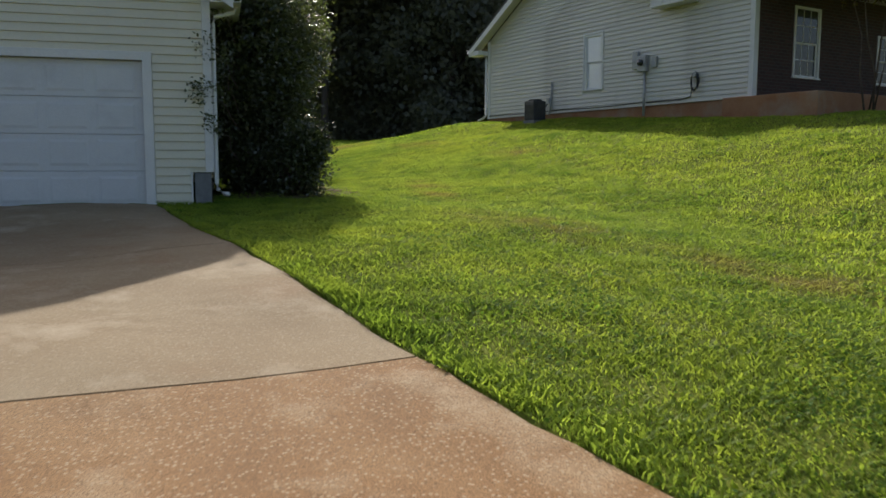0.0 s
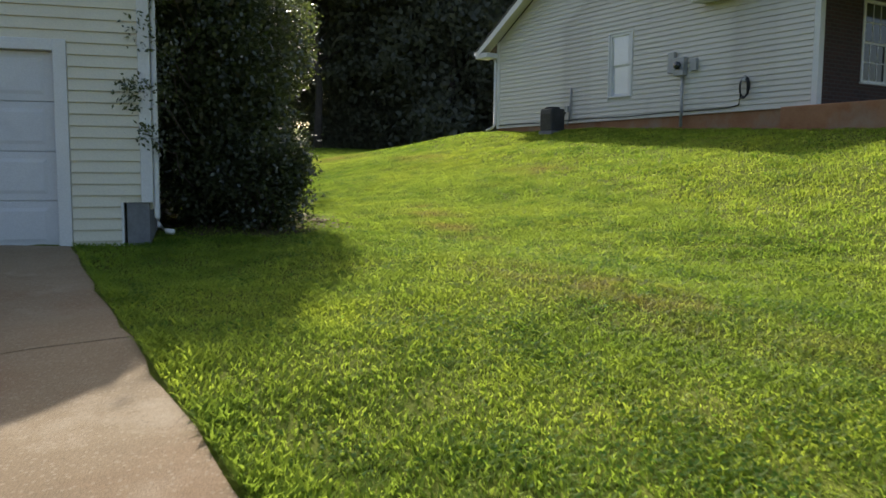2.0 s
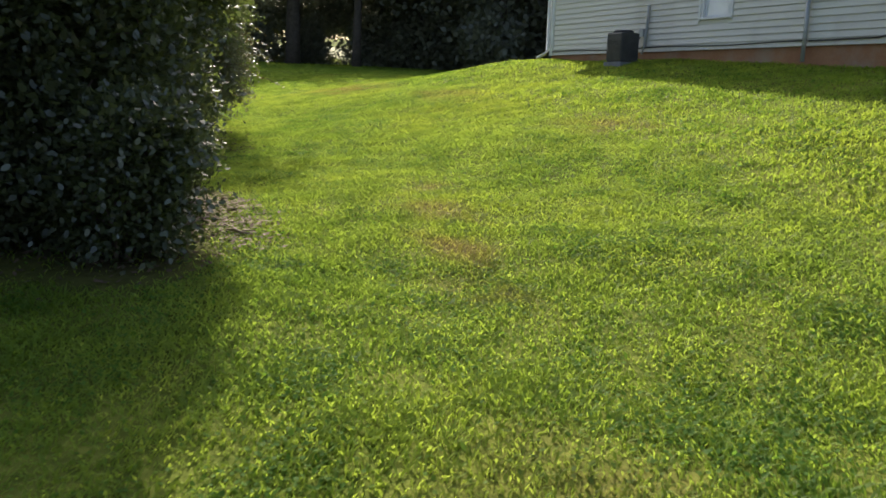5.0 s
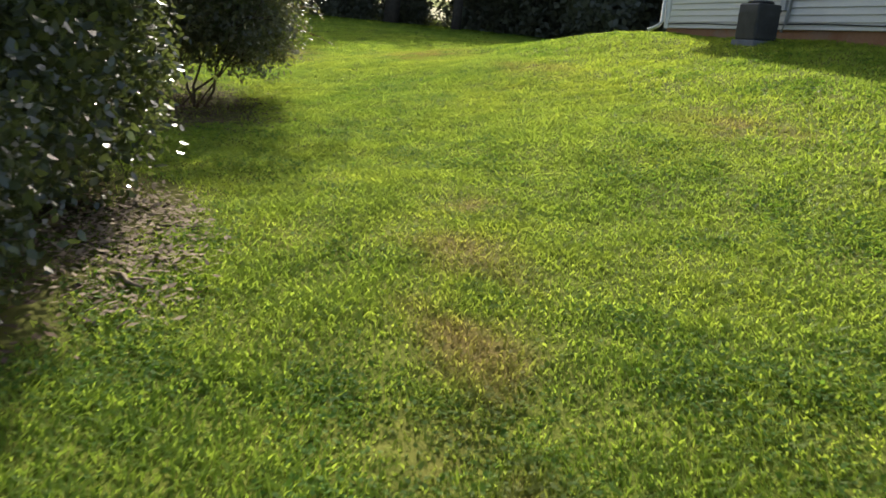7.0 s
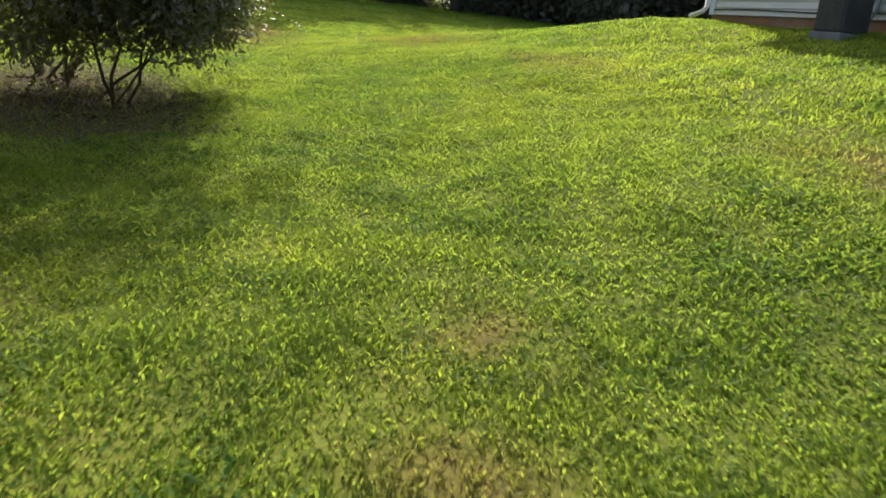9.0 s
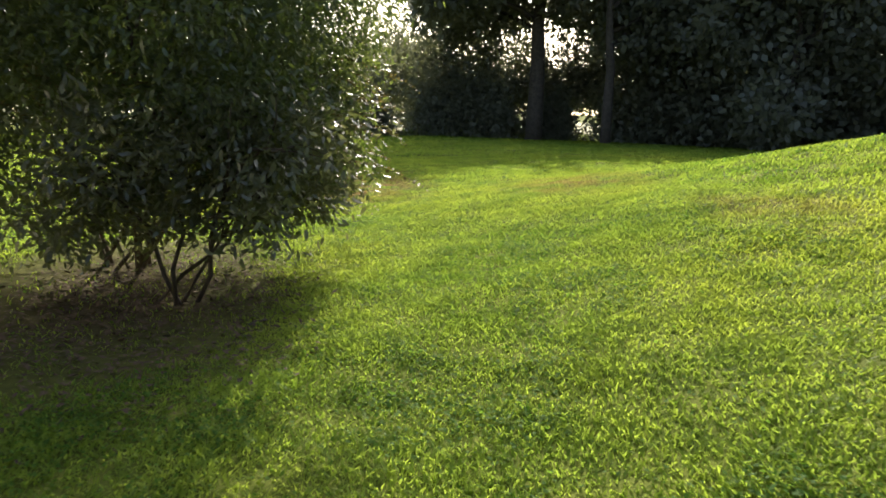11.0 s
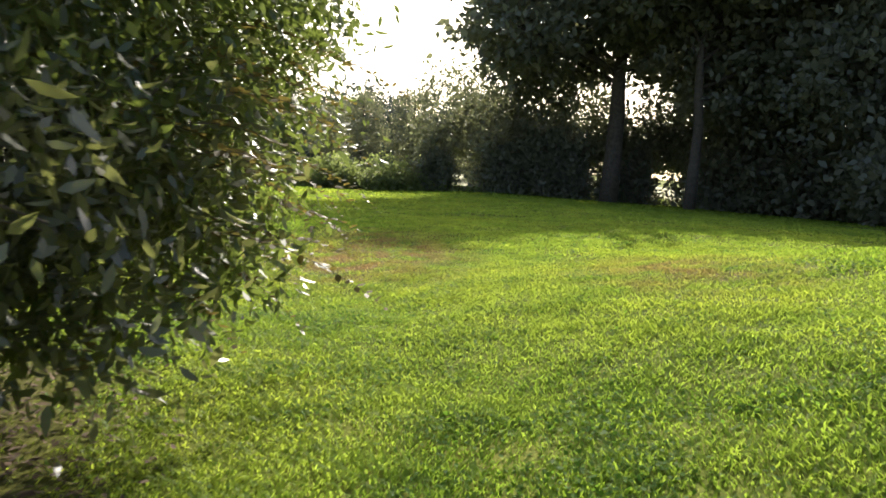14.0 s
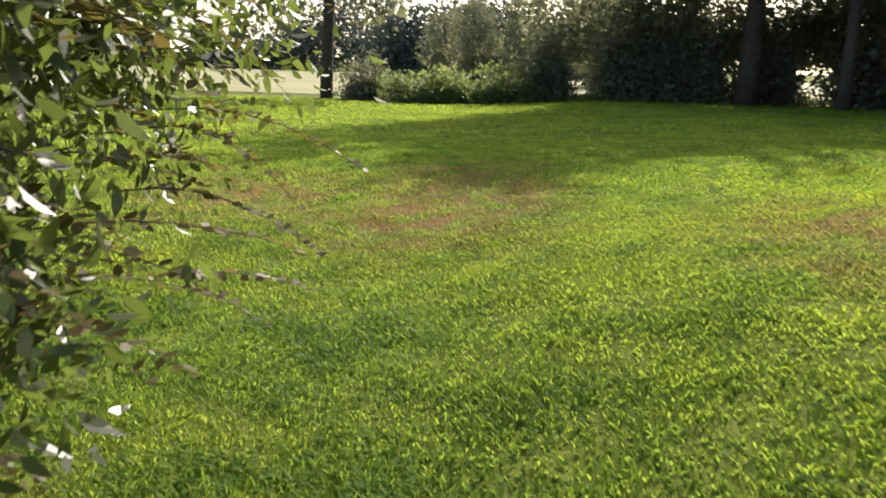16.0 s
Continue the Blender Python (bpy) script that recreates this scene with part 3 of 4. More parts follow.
part("porch_ceiling", boxed(8.2, 12.35, -0.28, 9.25, NE + 0.0, NE + 0.018), WHITE, nb)
part("porch_slab", boxed(9.85, 12.2, -0.45, 9.0, -1.0, -0.01, bevel=0.02), CLAY, nb, "porch slab with clay-stained edge")
for y in (6.2,):
    part("porch_post", boxed(12.0, 12.12, y, y + 0.12, -0.008, NE - 0.002), WHITE, nb)
bm = bmesh.new()
tube(bm, [(-0.50, -0.30, NE - 0.22), (-0.30, -0.12, NE - 0.36), (-0.09, -0.06, NE - 0.48), (-0.06, -0.06, NE - 0.6), (-0.06, -0.06, 0.12), (-0.10, -0.10, 0.04), (-0.26, -0.22, -0.06)], [0.04] * 7, 8)
part("downspout", bm, WHITE, nb)
bm = bmesh.new()
prism(bm, [(-0.56, NE - 0.36), (-0.66, NE - 0.34), (-0.68, NE - 0.22), (-0.67, NE - 0.22), (-0.65, NE - 0.33), (-0.57, NE - 0.35), (-0.57, NE - 0.22), (-0.56, NE - 0.22)], -0.42, 9.4)
part("gutter", bm, WHITE, nb)

# ---- things on and by the neighbour's wall ----
WALLY = 22.38 - 0.022
meter = thing("electric_meter", pose(-12.62, WALLY, 2.95), "grey electric meter boxes on beige siding with conduit", "electric meter")
part("panel_box", boxed(-0.30, -0.12, -0.10, -0.0, 0.10, 0.56, bevel=0.008), GREYMETAL, meter)
part("meter_box", boxed(-0.09, 0.20, -0.14, -0.0, 0.02, 0.42, bevel=0.01), GREYMETAL, meter)
bm = bmesh.new()
tube(bm, [(0.05, -0.14, 0.24), (0.05, -0.20, 0.24), (0.05, -0.22, 0.24)], [0.085, 0.085, 0.06], 16)
part("meter_dial", bm, GLASS, meter, "round glass meter")
part("cable_box", boxed(0.34, 0.50, -0.08, -0.0, 0.10, 0.36, bevel=0.006), GREYMETAL, meter)
bm = bmesh.new()
tube(bm, [(0.10, -0.05, 0.02), (0.10, -0.05, -0.60), (0.10, -0.05, -1.10)], [0.035] * 3, 10)
part("conduit", bm, GREYMETAL, meter)
hose = thing("garden_hose", pose(-10.86, WALLY - 0.05, 2.35), "dark garden hose coiled on a wall hanger", "hose")
bm = bmesh.new()
for k in range(4):
    pts = [(0.115 * math.cos(a) * (1 - 0.06 * k), -0.012 * k - 0.01, 0.24 + 0.21 * math.sin(a) - 0.01 * k) for a in np.linspace(0, 2 * math.pi, 20)]
    tube(bm, pts, [0.016] * 20, 6)
part("coil", bm, BLACK, hose)
part("hanger", boxed(-0.05, 0.05, -0.06, 0.045, 0.34, 0.44, bevel=0.01), GREYMETAL, hose)
bm = bmesh.new()
tube(bm, [(-0.10, -0.01, 0.12), (-0.13, 0.02, 0.0), (-0.16, 0.03, -0.12), (-0.4, 0.035, -0.16), (-1.6, 0.035, -0.17)], [0.014] * 5, 6)
part("tail", bm, BLACK, hose)
ac = thing("air_conditioner", pose(-16.145, 21.625, z_at(-16.145, 21.625)), "dark grey outdoor air-conditioning unit on a pad", "air conditioner")
acz = 2.43 - z_at(-16.145, 21.625)
part("pad", boxed(-0.25, 0.25, -0.25, 0.25, -0.15, 0.03, bevel=0.01), BLOCK, ac)
part("cabinet", boxed(-0.225, 0.225, -0.225, 0.225, 0.031, acz, bevel=0.03), ACMETAL, ac)
bm = bmesh.new()
for q in range(14):
    box(bm, -0.20, 0.20, -0.235, -0.2255, 0.10 + q * (acz - 0.22) / 14, 0.115 + q * (acz - 0.22) / 14)
part("louvre", bm, ACMETAL, ac)
bm = bmesh.new()
tube(bm, [(0, 0, acz + 0.001), (0, 0, acz + 0.035), (0, 0, acz + 0.05)], [0.20, 0.195, 0.16], 24)
part("fan_grille", bm, BLACK, ac)
disc = thing("disconnect_box", pose(-16.40, WALLY, 2.40), "small grey disconnect box with pipe to the air conditioner", "electrical box")
part("box", boxed(-0.06, 0.06, -0.07, 0, 0.0, 0.16, bevel=0.006), GREYMETAL, disc)
bm = bmesh.new()
tube(bm, [(0.14, -0.03, 0.62), (0.13, -0.03, 0.35), (0.09, -0.03, -0.2), (0.05, -0.06, -0.34)], [0.028, 0.028, 0.026, 0.026], 8)
part("pipe", bm, GREYMETAL, disc)
bm = bmesh.new()
tube(bm, [(-0.03, -0.05, 0.0), (-0.06, -0.12, -0.14), (-0.12, -0.35, -0.1)], [0.02] * 3, 6)
part("pipe", bm, BLACK, disc)
cable = thing("wall_cable", pose(-19.5, WALLY - 0.008, 2.18), "thin dark cable clipped along the lowest siding board", "cable")
bm = bmesh.new()
tube(bm, [(x, 0, 0.012 * math.sin(x * 2.1)) for x in np.linspace(0, 7.0, 24)], [0.011] * 24, 5)
part("cable", bm, BLACK, cable)


# ---- leaves, shrubs, trees ----
rng = np.random.default_rng(7)


def unit(n):
    v = rng.normal(size=(n, 3))
    return v / np.linalg.norm(v, axis=1, keepdims=True)


def leaf_cloud(name, blobs, clumps, per, clump_r, length, width, material, parent, shell=0.5, droop=0.0, label="", rough=0.16, level=0.0):
    """Leaves in clumps over a few lobes. blobs: centre, radii."""
    vol = np.array([b[1][0] * b[1][1] * b[1][2] for b in blobs]) ** 0.67
    pick = rng.choice(len(blobs), clumps, p=vol / vol.sum())
    c = np.array([b[0] for b in blobs])[pick]
    r = np.array([b[1] for b in blobs])[pick]
    d = unit(clumps)
    rad = (shell + (1 - shell) * rng.random(clumps) ** 0.6)[:, None]
    rad = rad * (1 + rough * np.sin(d[:, :1] * 7 + pick[:, None]) * np.cos(d[:, 2:] * 6 + pick[:, None] * 2) + rough * 0.7 * np.sin(d[:, 1:2] * 15 + pick[:, None] * 3) * np.sin(d[:, :1] * 13))
    centre = c + d * r * rad
    p = np.repeat(centre, per, 0) + rng.normal(size=(clumps * per, 3)) * clump_r * np.array([1, 1, 0.8])
    out = np.repeat(d, per, 0)
    a = unit(len(p)) + out * 0.7 + np.array([0, 0, -droop])
    a /= np.linalg.norm(a, axis=1, keepdims=True)
    s = (0.65 + 0.7 * rng.random(len(p)))[:, None]
    b = np.cross(a, unit(len(p)) + np.array([0, 0, level]))
    b /= np.linalg.norm(b, axis=1, keepdims=True) + 1e-6
    return quads(name, p, a * length * s, b * width * 0.5 * s, material, parent, label, level > 0, bend=np.cross(a, b) * length * 0.10 * s)


def limbs(name, paths, parent, material, sides=7):
    bm = bmesh.new()
    for pts, r0, r1 in paths:
        n = len(pts)
        tube(bm, pts, [r0 + (r1 - r0) * i / (n - 1) for i in range(n)], sides)
    return part(name, bm, material, parent)


def wander(p, q, n, amp):
    p, q = np.array(p, float), np.array(q, float)
    pts = []
    for i in range(n):
        f = i / (n - 1)
        w = rng.normal(size=3) * amp * math.sin(f * math.pi)
        pts.append(tuple(p + (q - p) * f + w + np.array([0, 0, 0.12 * math.sin(f * math.pi)]) * np.linalg.norm(q - p) * 0.5))
    return pts


def shrub(name, x, y, blobs, stems, leaf, label, category, clumps, per, clump_r, length, width, material, shell=0.5, droop=0.0, base_r=0.2, rough=0.16):
    s = thing(name, pose(x, y, z_at(x, y)), label, category)
    for k in range(stems):
        b = blobs[k % len(blobs)]
        a = k * 2.4
        q = np.array(b[0]) + unit(1)[0] * np.array(b[1]) * 0.55
        st = (base_r * math.cos(a) * (0.3 + 0.7 * (k % 3) / 2), base_r * math.sin(a) * (0.3 + 0.7 * (k % 3) / 2), -0.08)
        pts = wander(st, q, 6, 0.06)
        stem = limbs("stem", [(pts, 0.022, 0.008)], s, TWIG, 6)
        for j in range(6):
            limbs("twig", [(wander(pts[3 + j % 3], np.array(b[0]) + unit(1)[0] * np.array(b[1]) * 0.95, 4, 0.05), 0.013, 0.004)], stem, TWIG, 5)
    leaf_cloud("foliage", blobs, clumps, per, clump_r, length, width, material, s, shell, droop, rough=rough, level=1.1)
    return s


holly = shrub("evergreen_shrub", -10.15, 11.30, [((0.0, 0.02, 1.0), (0.98, 0.92, 1.05)), ((0.0, 0.02, 2.2), (0.98, 0.95, 1.2)), ((-0.1, 0, 3.2), (0.7, 0.65, 0.9)), ((0.35, -0.25, 0.7), (0.75, 0.6, 0.8)), ((0.3, -0.45, 1.9), (0.75, 0.75, 1.1)), ((0.2, -0.5, 3.0), (0.7, 0.6, 0.8))], 10, None,
      "tall dark evergreen shrub against the house corner", "shrub", 3600, 17, 0.10, 0.062, 0.034, HOLLY, 0.55)
shrub("evergreen_shrub", -11.6, 11.9, [((0.0, 0.0, 1.0), (0.9, 0.75, 1.0)), ((0.0, 0.0, 2.2), (0.95, 0.8, 1.2)), ((-0.1, 0, 3.2), (0.7, 0.65, 0.9)), ((-0.2, 0.48, 3.1), (0.8, 0.66, 0.85)), ((0.1, 0.5, 2.4), (0.7, 0.6, 0.6))], 8, None,
      "tall glossy evergreen shrub beside the lawn", "shrub", 2900, 16, 0.10, 0.065, 0.036, HOLLY, 0.55)
shrub("low_shrub", -9.15, 11.5, [((0.0, 0.0, 0.45), (0.52, 0.5, 0.55)), ((0.1, 0.1, 0.75), (0.42, 0.38, 0.36))], 6, None,
      "small rounded shrub at the foot of the evergreen", "shrub", 800, 16, 0.07, 0.05, 0.028, HOLLY, 0.5)
corner_sprigs = [((1.66, -1.24, 0.98), (0.15, 0.14, 0.12)), ((1.70, -1.32, 1.45), (0.16, 0.16, 0.16)), ((1.64, -1.26, 2.05), (0.10, 0.10, 0.2)), ((1.5, -1.05, 1.7), (0.12, 0.1, 0.5)), ((1.5, -1.05, 2.6), (0.14, 0.12, 0.3))]
leaf_cloud("sprig", corner_sprigs, 120, 9, 0.06, 0.055, 0.028, HOLLY, holly, 0.2)
for b in corner_sprigs:
    limbs("stem", [(wander((0.9, -0.6, b[0][2] - 0.5), b[0], 5, 0.04), 0.008, 0.004)], holly, TWIG, 5)
shrub("glossy_shrub", -18.0, 13.25, [((0.0, 0.2, 1.25), (1.0, 0.75, 0.42)), ((0.35, 0.75, 1.45), (0.75, 0.6, 0.42)), ((-0.5, 0.9, 1.5), (0.7, 0.65, 0.48)), ((0.6, -0.5, 1.3), (0.7, 0.6, 0.45)), ((0.72, 0.72, 0.80), (0.30, 0.28, 0.36)), ((-0.1, 1.0, 1.0), (0.45, 0.35, 0.25)), ((0.2, -0.9, 0.75), (0.6, 0.5, 0.33)), ((-0.6, -0.4, 0.8), (0.6, 0.5, 0.33)), ((0.3, 0.1, 0.8), (0.5, 0.4, 0.28))], 5, None,
      "sprawling shrub with broad glossy drooping leaves", "shrub", 760, 16, 0.12, 0.084, 0.028, GLOSSY, 0.2, 0.30, 0.25, 0.3)
shrub("ornamental_tree", -7.0, 23.1, [((0, 0, 3.3), (1.5, 1.5, 1.0)), ((0.6, -0.5, 2.9), (0.9, 0.9, 0.6))], 4, None, "small dark bronze-leaved tree beside the porch", "tree", 700, 16, 0.14, 0.09, 0.05, BRONZE, 0.3, 0.2)
S2 = [((0.0, 0.0, 3.2), (2.2, 2.1, 1.5)), ((1.5, 0.7, 2.3), (1.1, 1.0, 0.8)), ((0.3, 1.5, 2.7), (1.3, 1.1, 1.1)), ((1.8, 0.9, 1.6), (0.6, 0.7, 0.45)), ((0.5, 1.75, 1.55), (0.9, 0.55, 0.45)), ((-0.8, 1.5, 2.1), (1.3, 1.0, 0.9)),
      ((0.0, 0.3, 4.7), (1.5, 1.4, 1.0)), ((1.4, -0.8, 1.9), (1.0, 0.9, 0.7)), ((1.3, 0.2, 3.4), (1.3, 1.3, 1.2)), ((0.2, 2.2, 4.0), (1.6, 1.2, 0.9)), ((-1.2, -0.8, 2.3), (1.3, 1.2, 1.0)), ((1.6, -0.5, 2.2), (0.9, 0.8, 0.8)), ((0.6, -1.4, 2.6), (1.2, 0.9, 1.0)), ((1.7, -0.9, 1.05), (0.5, 0.45, 0.36)), ((1.6, 0.1, 1.0), (0.45, 0.4, 0.34)), ((1.3, 1.3, 0.95), (0.45, 0.4, 0.34)), ((1.9, -1.8, 1.1), (0.55, 0.5, 0.45)), ((0.6, -2.0, 1.2), (0.8, 0.5, 0.55)), ((0.2, 1.9, 1.0), (0.6, 0.35, 0.3))]
myrtle = shrub("crape_myrtle", -19.5, 12.6, S2, 11, None, "wide multi-stemmed myrtle with drooping leafy branches", "shrub", 5800, 22, 0.13, 0.072, 0.025, MYRTLE, 0.42, 0.5, 0.32, 0.28)


def shoots(parent, n, x_span, y_span, z_span, heading, material):
    """Slender arching shoots with two rows of small leaves, tapering to a tip."""
    centre, along, across = [], [], []
    for k in range(n):
        p = np.array([x_span[0] + (x_span[1] - x_span[0]) * rng.random(), y_span[0] + (y_span[1] - y_span[0]) * rng.random(), z_span[0] + (z_span[1] - z_span[0]) * rng.random()])
        turn = heading + 0.7 * rng.normal()
        out, reach, sag = np.array([math.cos(turn), math.sin(turn), 0.0]), 0.5 + 0.45 * rng.random(), 0.15 + 0.3 * rng.random()
        side = np.array([-out[1], out[0], 0.0])
        pts = [p + out * reach * f + np.array([0, 0, 0.12 * f - sag * f * f]) for f in np.linspace(0, 1, 7)]
        bm = bmesh.new()
        tube(bm, [tuple(q) for q in pts], [0.0032 - 0.0004 * i for i in range(7)], 5)
        part("shoot", bm, TWIG, parent)
        for f in np.arange(0.12, 0.98, 0.045):
            q = p + out * reach * f + np.array([0, 0, 0.12 * f - sag * f * f])
            size = (0.078 - 0.040 * f) * (0.8 + 0.4 * rng.random())
            for d in (-1, 1):
                a = side * d * 0.85 + out * 0.5 + np.array([0, 0, 0.25 * rng.normal()])
                centre.append(q)
                along.append(a / np.linalg.norm(a) * size)
                w = np.cross(a, [0.3 * rng.normal(), 0.3 * rng.normal(), 1.0])
                across.append(w / np.linalg.norm(w) * size * 0.27)
    quads("shoot_leaves", np.array(centre), np.array(along), np.array(across), material, parent, "small bronze leaves along the shoots", True)


shoots(myrtle, 52, (-1.4, 1.3), (1.5, 2.1), (0.85, 2.2), math.pi / 2, BRONZE)
shoots(myrtle, 26, (1.0, 1.7), (-1.6, 1.0), (0.9, 1.9), 0.2, BRONZE)


def tree_kind(name, m, h, r, blobs, clumps, per, length, width, material, label, fork=0.35):
    t = thing(name, m, label, "tree", "trees along the back")
    paths = [(wander((0, 0, -0.3), (0.2, 0.1, h * 0.9), 8, 0.12), r, r * 0.22)]
    for b in blobs:
        z0 = h * fork + 0.4 * max(0.0, b[0][2] - h * fork)
        paths.append((wander((0, 0, z0), b[0], 6, 0.25), r * 0.36, r * 0.07))
        for j in range(3):
            paths.append((wander(b[0], np.array(b[0]) + unit(1)[0] * np.array(b[1]) * 0.85, 4, 0.15), r * 0.10, r * 0.03))
    limbs("trunk", paths, t, BARK, 8)
    leaf_cloud("crown", blobs, clumps, per, 0.50, length, width, material, t, 0.35, 0.2)
    return t


oak = tree_kind("broadleaf_tree", pose(-62.0, 29.55, z_at(-62.0, 29.55) - 0.1), 18, 0.60,
                [((0, 0.6, 15.0), (6, 6, 4.2)), ((0.8, -3.4, 17.3), (4.6, 2.6, 4.2)), ((0.6, -6.8, 15.9), (4.8, 3.9, 4.0)), ((3, 4, 12.5), (5, 4.5, 3.6)), ((-4, -3, 13), (5.5, 5, 4)), ((-1, 6, 13), (5, 5, 4)), ((2, -6.5, 9.5), (4, 3.6, 2.6)), ((2, 3, 9.2), (4, 3.5, 2.0)), ((-3, -3, 8.6), (4, 4, 2.2))],
                1500, 22, 0.50, 0.30, CANOPY, "massive dark broadleaf tree with a thick forked trunk")
lean = tree_kind("broadleaf_tree", pose(-57.0, 32.55, z_at(-57.0, 32.55) - 0.1), 15.5, 0.36,
                 [((0.8, 1.2, 13.6), (4.8, 5.2, 3.4)), ((1, 5, 13.2), (4.8, 5, 3.6)), ((1, -3.6, 13.4), (4.2, 3.6, 3.2)), ((-2, -3, 12.2), (4.2, 4, 3)), ((0, 5, 8.6), (4, 4, 2.4)), ((-2, 3, 7), (3.2, 3, 1.8)), ((-3, 7, 12), (4.5, 4.5, 4))],
                 1250, 22, 0.48, 0.29, CANOPY, "tall dark broadleaf tree with a slender leaning trunk")
pine = tree_kind("tall_tree", pose(-67, 5.9, z_at(-67, 5.9) - 0.1), 19, 0.42,
                 [((0, 0, 16), (4, 4, 3.5)), ((3, 3, 12), (3.6, 3.4, 2.0)), ((-3, -3, 11), (3.5, 3.5, 2)), ((0.5, 3.6, 8.6), (3, 3, 1.3)), ((0.4, -3.6, 8), (3.2, 3.2, 1.4)), ((1.0, 2.6, 6.0), (2.6, 2.6, 1.0)), ((0.5, -2.8, 5.4), (2.6, 2.6, 1.0))],
                 420, 13, 0.42, 0.26, CANOPY, "tall open-crowned tree with a straight dark trunk", 0.38)
woods = tree_kind("woodland_tree", pose(-66, 40, z_at(-66, 40) - 0.1), 17, 0.3,
                  [((0, 0, 12.5), (4, 4, 4.5)), ((2.5, 1.5, 8), (3.4, 3.4, 3)), ((-2, -2, 7), (3.4, 3.4, 3)), ((0, 1, 3.6), (3.2, 3.2, 2.6)), ((1.5, -2.2, 2.2), (2.2, 2.2, 1.8)), ((-1.2, 1.2, 5.4), (3.2, 3.2, 2.4)), ((0.5, -0.8, 1.6), (2.6, 2.6, 1.5))],
                  470, 19, 0.44, 0.28, CANOPY, "dense dark woodland tree leafy down to the ground", 0.2)


def plant(kind, x, y, turn, s):
    return copy_thing(kind, pose(x, y, z_at(x, y) - 0.1, 0, 0, turn) @ Matrix.Scale(s / kind.scale[0], 4))


for x, y, a, s in [(-58, 43, 40, 0.92), (-66, 41, 120, 1.0), (-60, 54, 200, 1.1)]:
    plant(oak, x, y, a, s)
for x, y, a, s in [(-50, 40, 10, 1.0), (-54, 45, 70, 1.1), (-46, 46, 140, 1.05), (-42, 52, 200, 1.0), (-38, 47, 260, 1.1), (-34, 53, 300, 1.0), (-58, 60, 90, 1.2),
                   (-66, 50, 220, 1.2), (-29, 58, 280, 1.15), (-24, 62, 130, 1.1), (-72, 45, 330, 1.1), (-18, 64, 240, 1.1), (-59, 38.5, 75, 1.0), (-82, 24.6, 20, 0.42), (-104, 14, 0, 0.58), (-112, 20, 80, 0.64), (-100, 26, 160, 0.6), (-116, 31, 240, 0.7), (-120, 10, 45, 0.55), (-90, 56, 100, 1.1)]:
    plant(woods, x, y, a, s)
for x, y, a, s in [(-70, -9, 100, 0.8)]:
    plant(pine, x, y, a, s)


def row_of_leaves(name, p0, p1, height, depth, n, length, material, label, category, lift=0.0):
    """A ragged hedge or distant wood as one mass of leaves."""
    t = rng.random(n)
    xy = np.array(p0)[None] + (np.array(p1) - np.array(p0))[None] * t[:, None] + rng.normal(size=(n, 2)) * depth
    prof = height * np.clip(0.55 + 0.42 * np.sin(t * 23 + 1) * np.sin(t * 7.7) + 0.22 * np.sin(t * 47) + 0.14 * np.sin(t * 97 + 2), 0.16, 1.3)
    z = ground(xy[:, 0], xy[:, 1]) + lift + prof * rng.random(n) ** 0.8
    p = np.c_[xy, z]
    a = unit(n)
    b = np.cross(a, unit(n))
    s = (0.6 + 0.8 * rng.random(n))[:, None]
    ob = quads(name, p, a * length * s, b * length * 0.35 * s, material, None, label)
    return tagged(ob, label, category, kind="stuff")


row_of_leaves("hedgerow", (-63.5, 10.4), (-65, 18.4), 2.0, 0.55, 13000, 0.22, HEDGE, "overgrown light green hedgerow along the field edge", "hedge")
row_of_leaves("hedgerow", (-66.5, 7.4), (-66, 9.6), 2.6, 0.45, 4200, 0.22, CANOPY, "dark green bushes beneath the tall tree", "bush")
row_of_leaves("undergrowth", (-65, 18.4), (-65, 20.2), 4.6, 0.35, 5200, 0.26, CANOPY, "dark undergrowth beneath the trees", "undergrowth")
row_of_leaves("undergrowth", (-65, 22.4), (-64.5, 28.6), 8.5, 0.6, 22000, 0.28, CANOPY, "dark undergrowth beneath the trees", "undergrowth")
row_of_leaves("undergrowth", (-64.5, 29.8), (-64, 32.7), 6.0, 0.4, 7000, 0.28, CANOPY, "dark undergrowth beneath the trees", "undergrowth")
row_of_leaves("undergrowth", (-67, 27.0), (-66, 36.5), 6.0, 0.6, 17000, 0.30, CANOPY, "dark overhanging foliage of the wood edge", "undergrowth", 2.2)
row_of_leaves("undergrowth", (-69, 18.5), (-68, 27.5), 7.0, 0.6, 11000, 0.30, CANOPY, "dark overhanging foliage of the wood edge", "undergrowth", 2.2)
row_of_leaves("undergrowth", (-65, 18.8), (-65, 35), 0.9, 0.5, 5000, 0.22, HEDGE, "low weeds along the lawn's far edge", "weeds")
row_of_leaves("undergrowth", (-64, 35.2), (-56, 41), 6.0, 1.0, 15000, 0.34, CANOPY, "dense dark undergrowth of the wood edge", "undergrowth")
row_of_leaves("undergrowth", (-56, 40), (-16, 66), 6.5, 1.6, 30000, 0.40, CANOPY, "dense dark undergrowth of the wood edge", "undergrowth")
# far woods; their haze is only the blue-grey leaf colour
row_of_leaves("distant_wood", (-190, -160), (-205, 40), 14, 4, 60000, 1.0, HAZELEAF, "hazy line of distant trees beyond the field", "distant trees")
row_of_leaves("distant_wood", (-150, 0), (-160, 44), 13, 3, 42000, 0.85, HAZELEAF, "hazy clump of distant trees beyond the field", "distant trees")
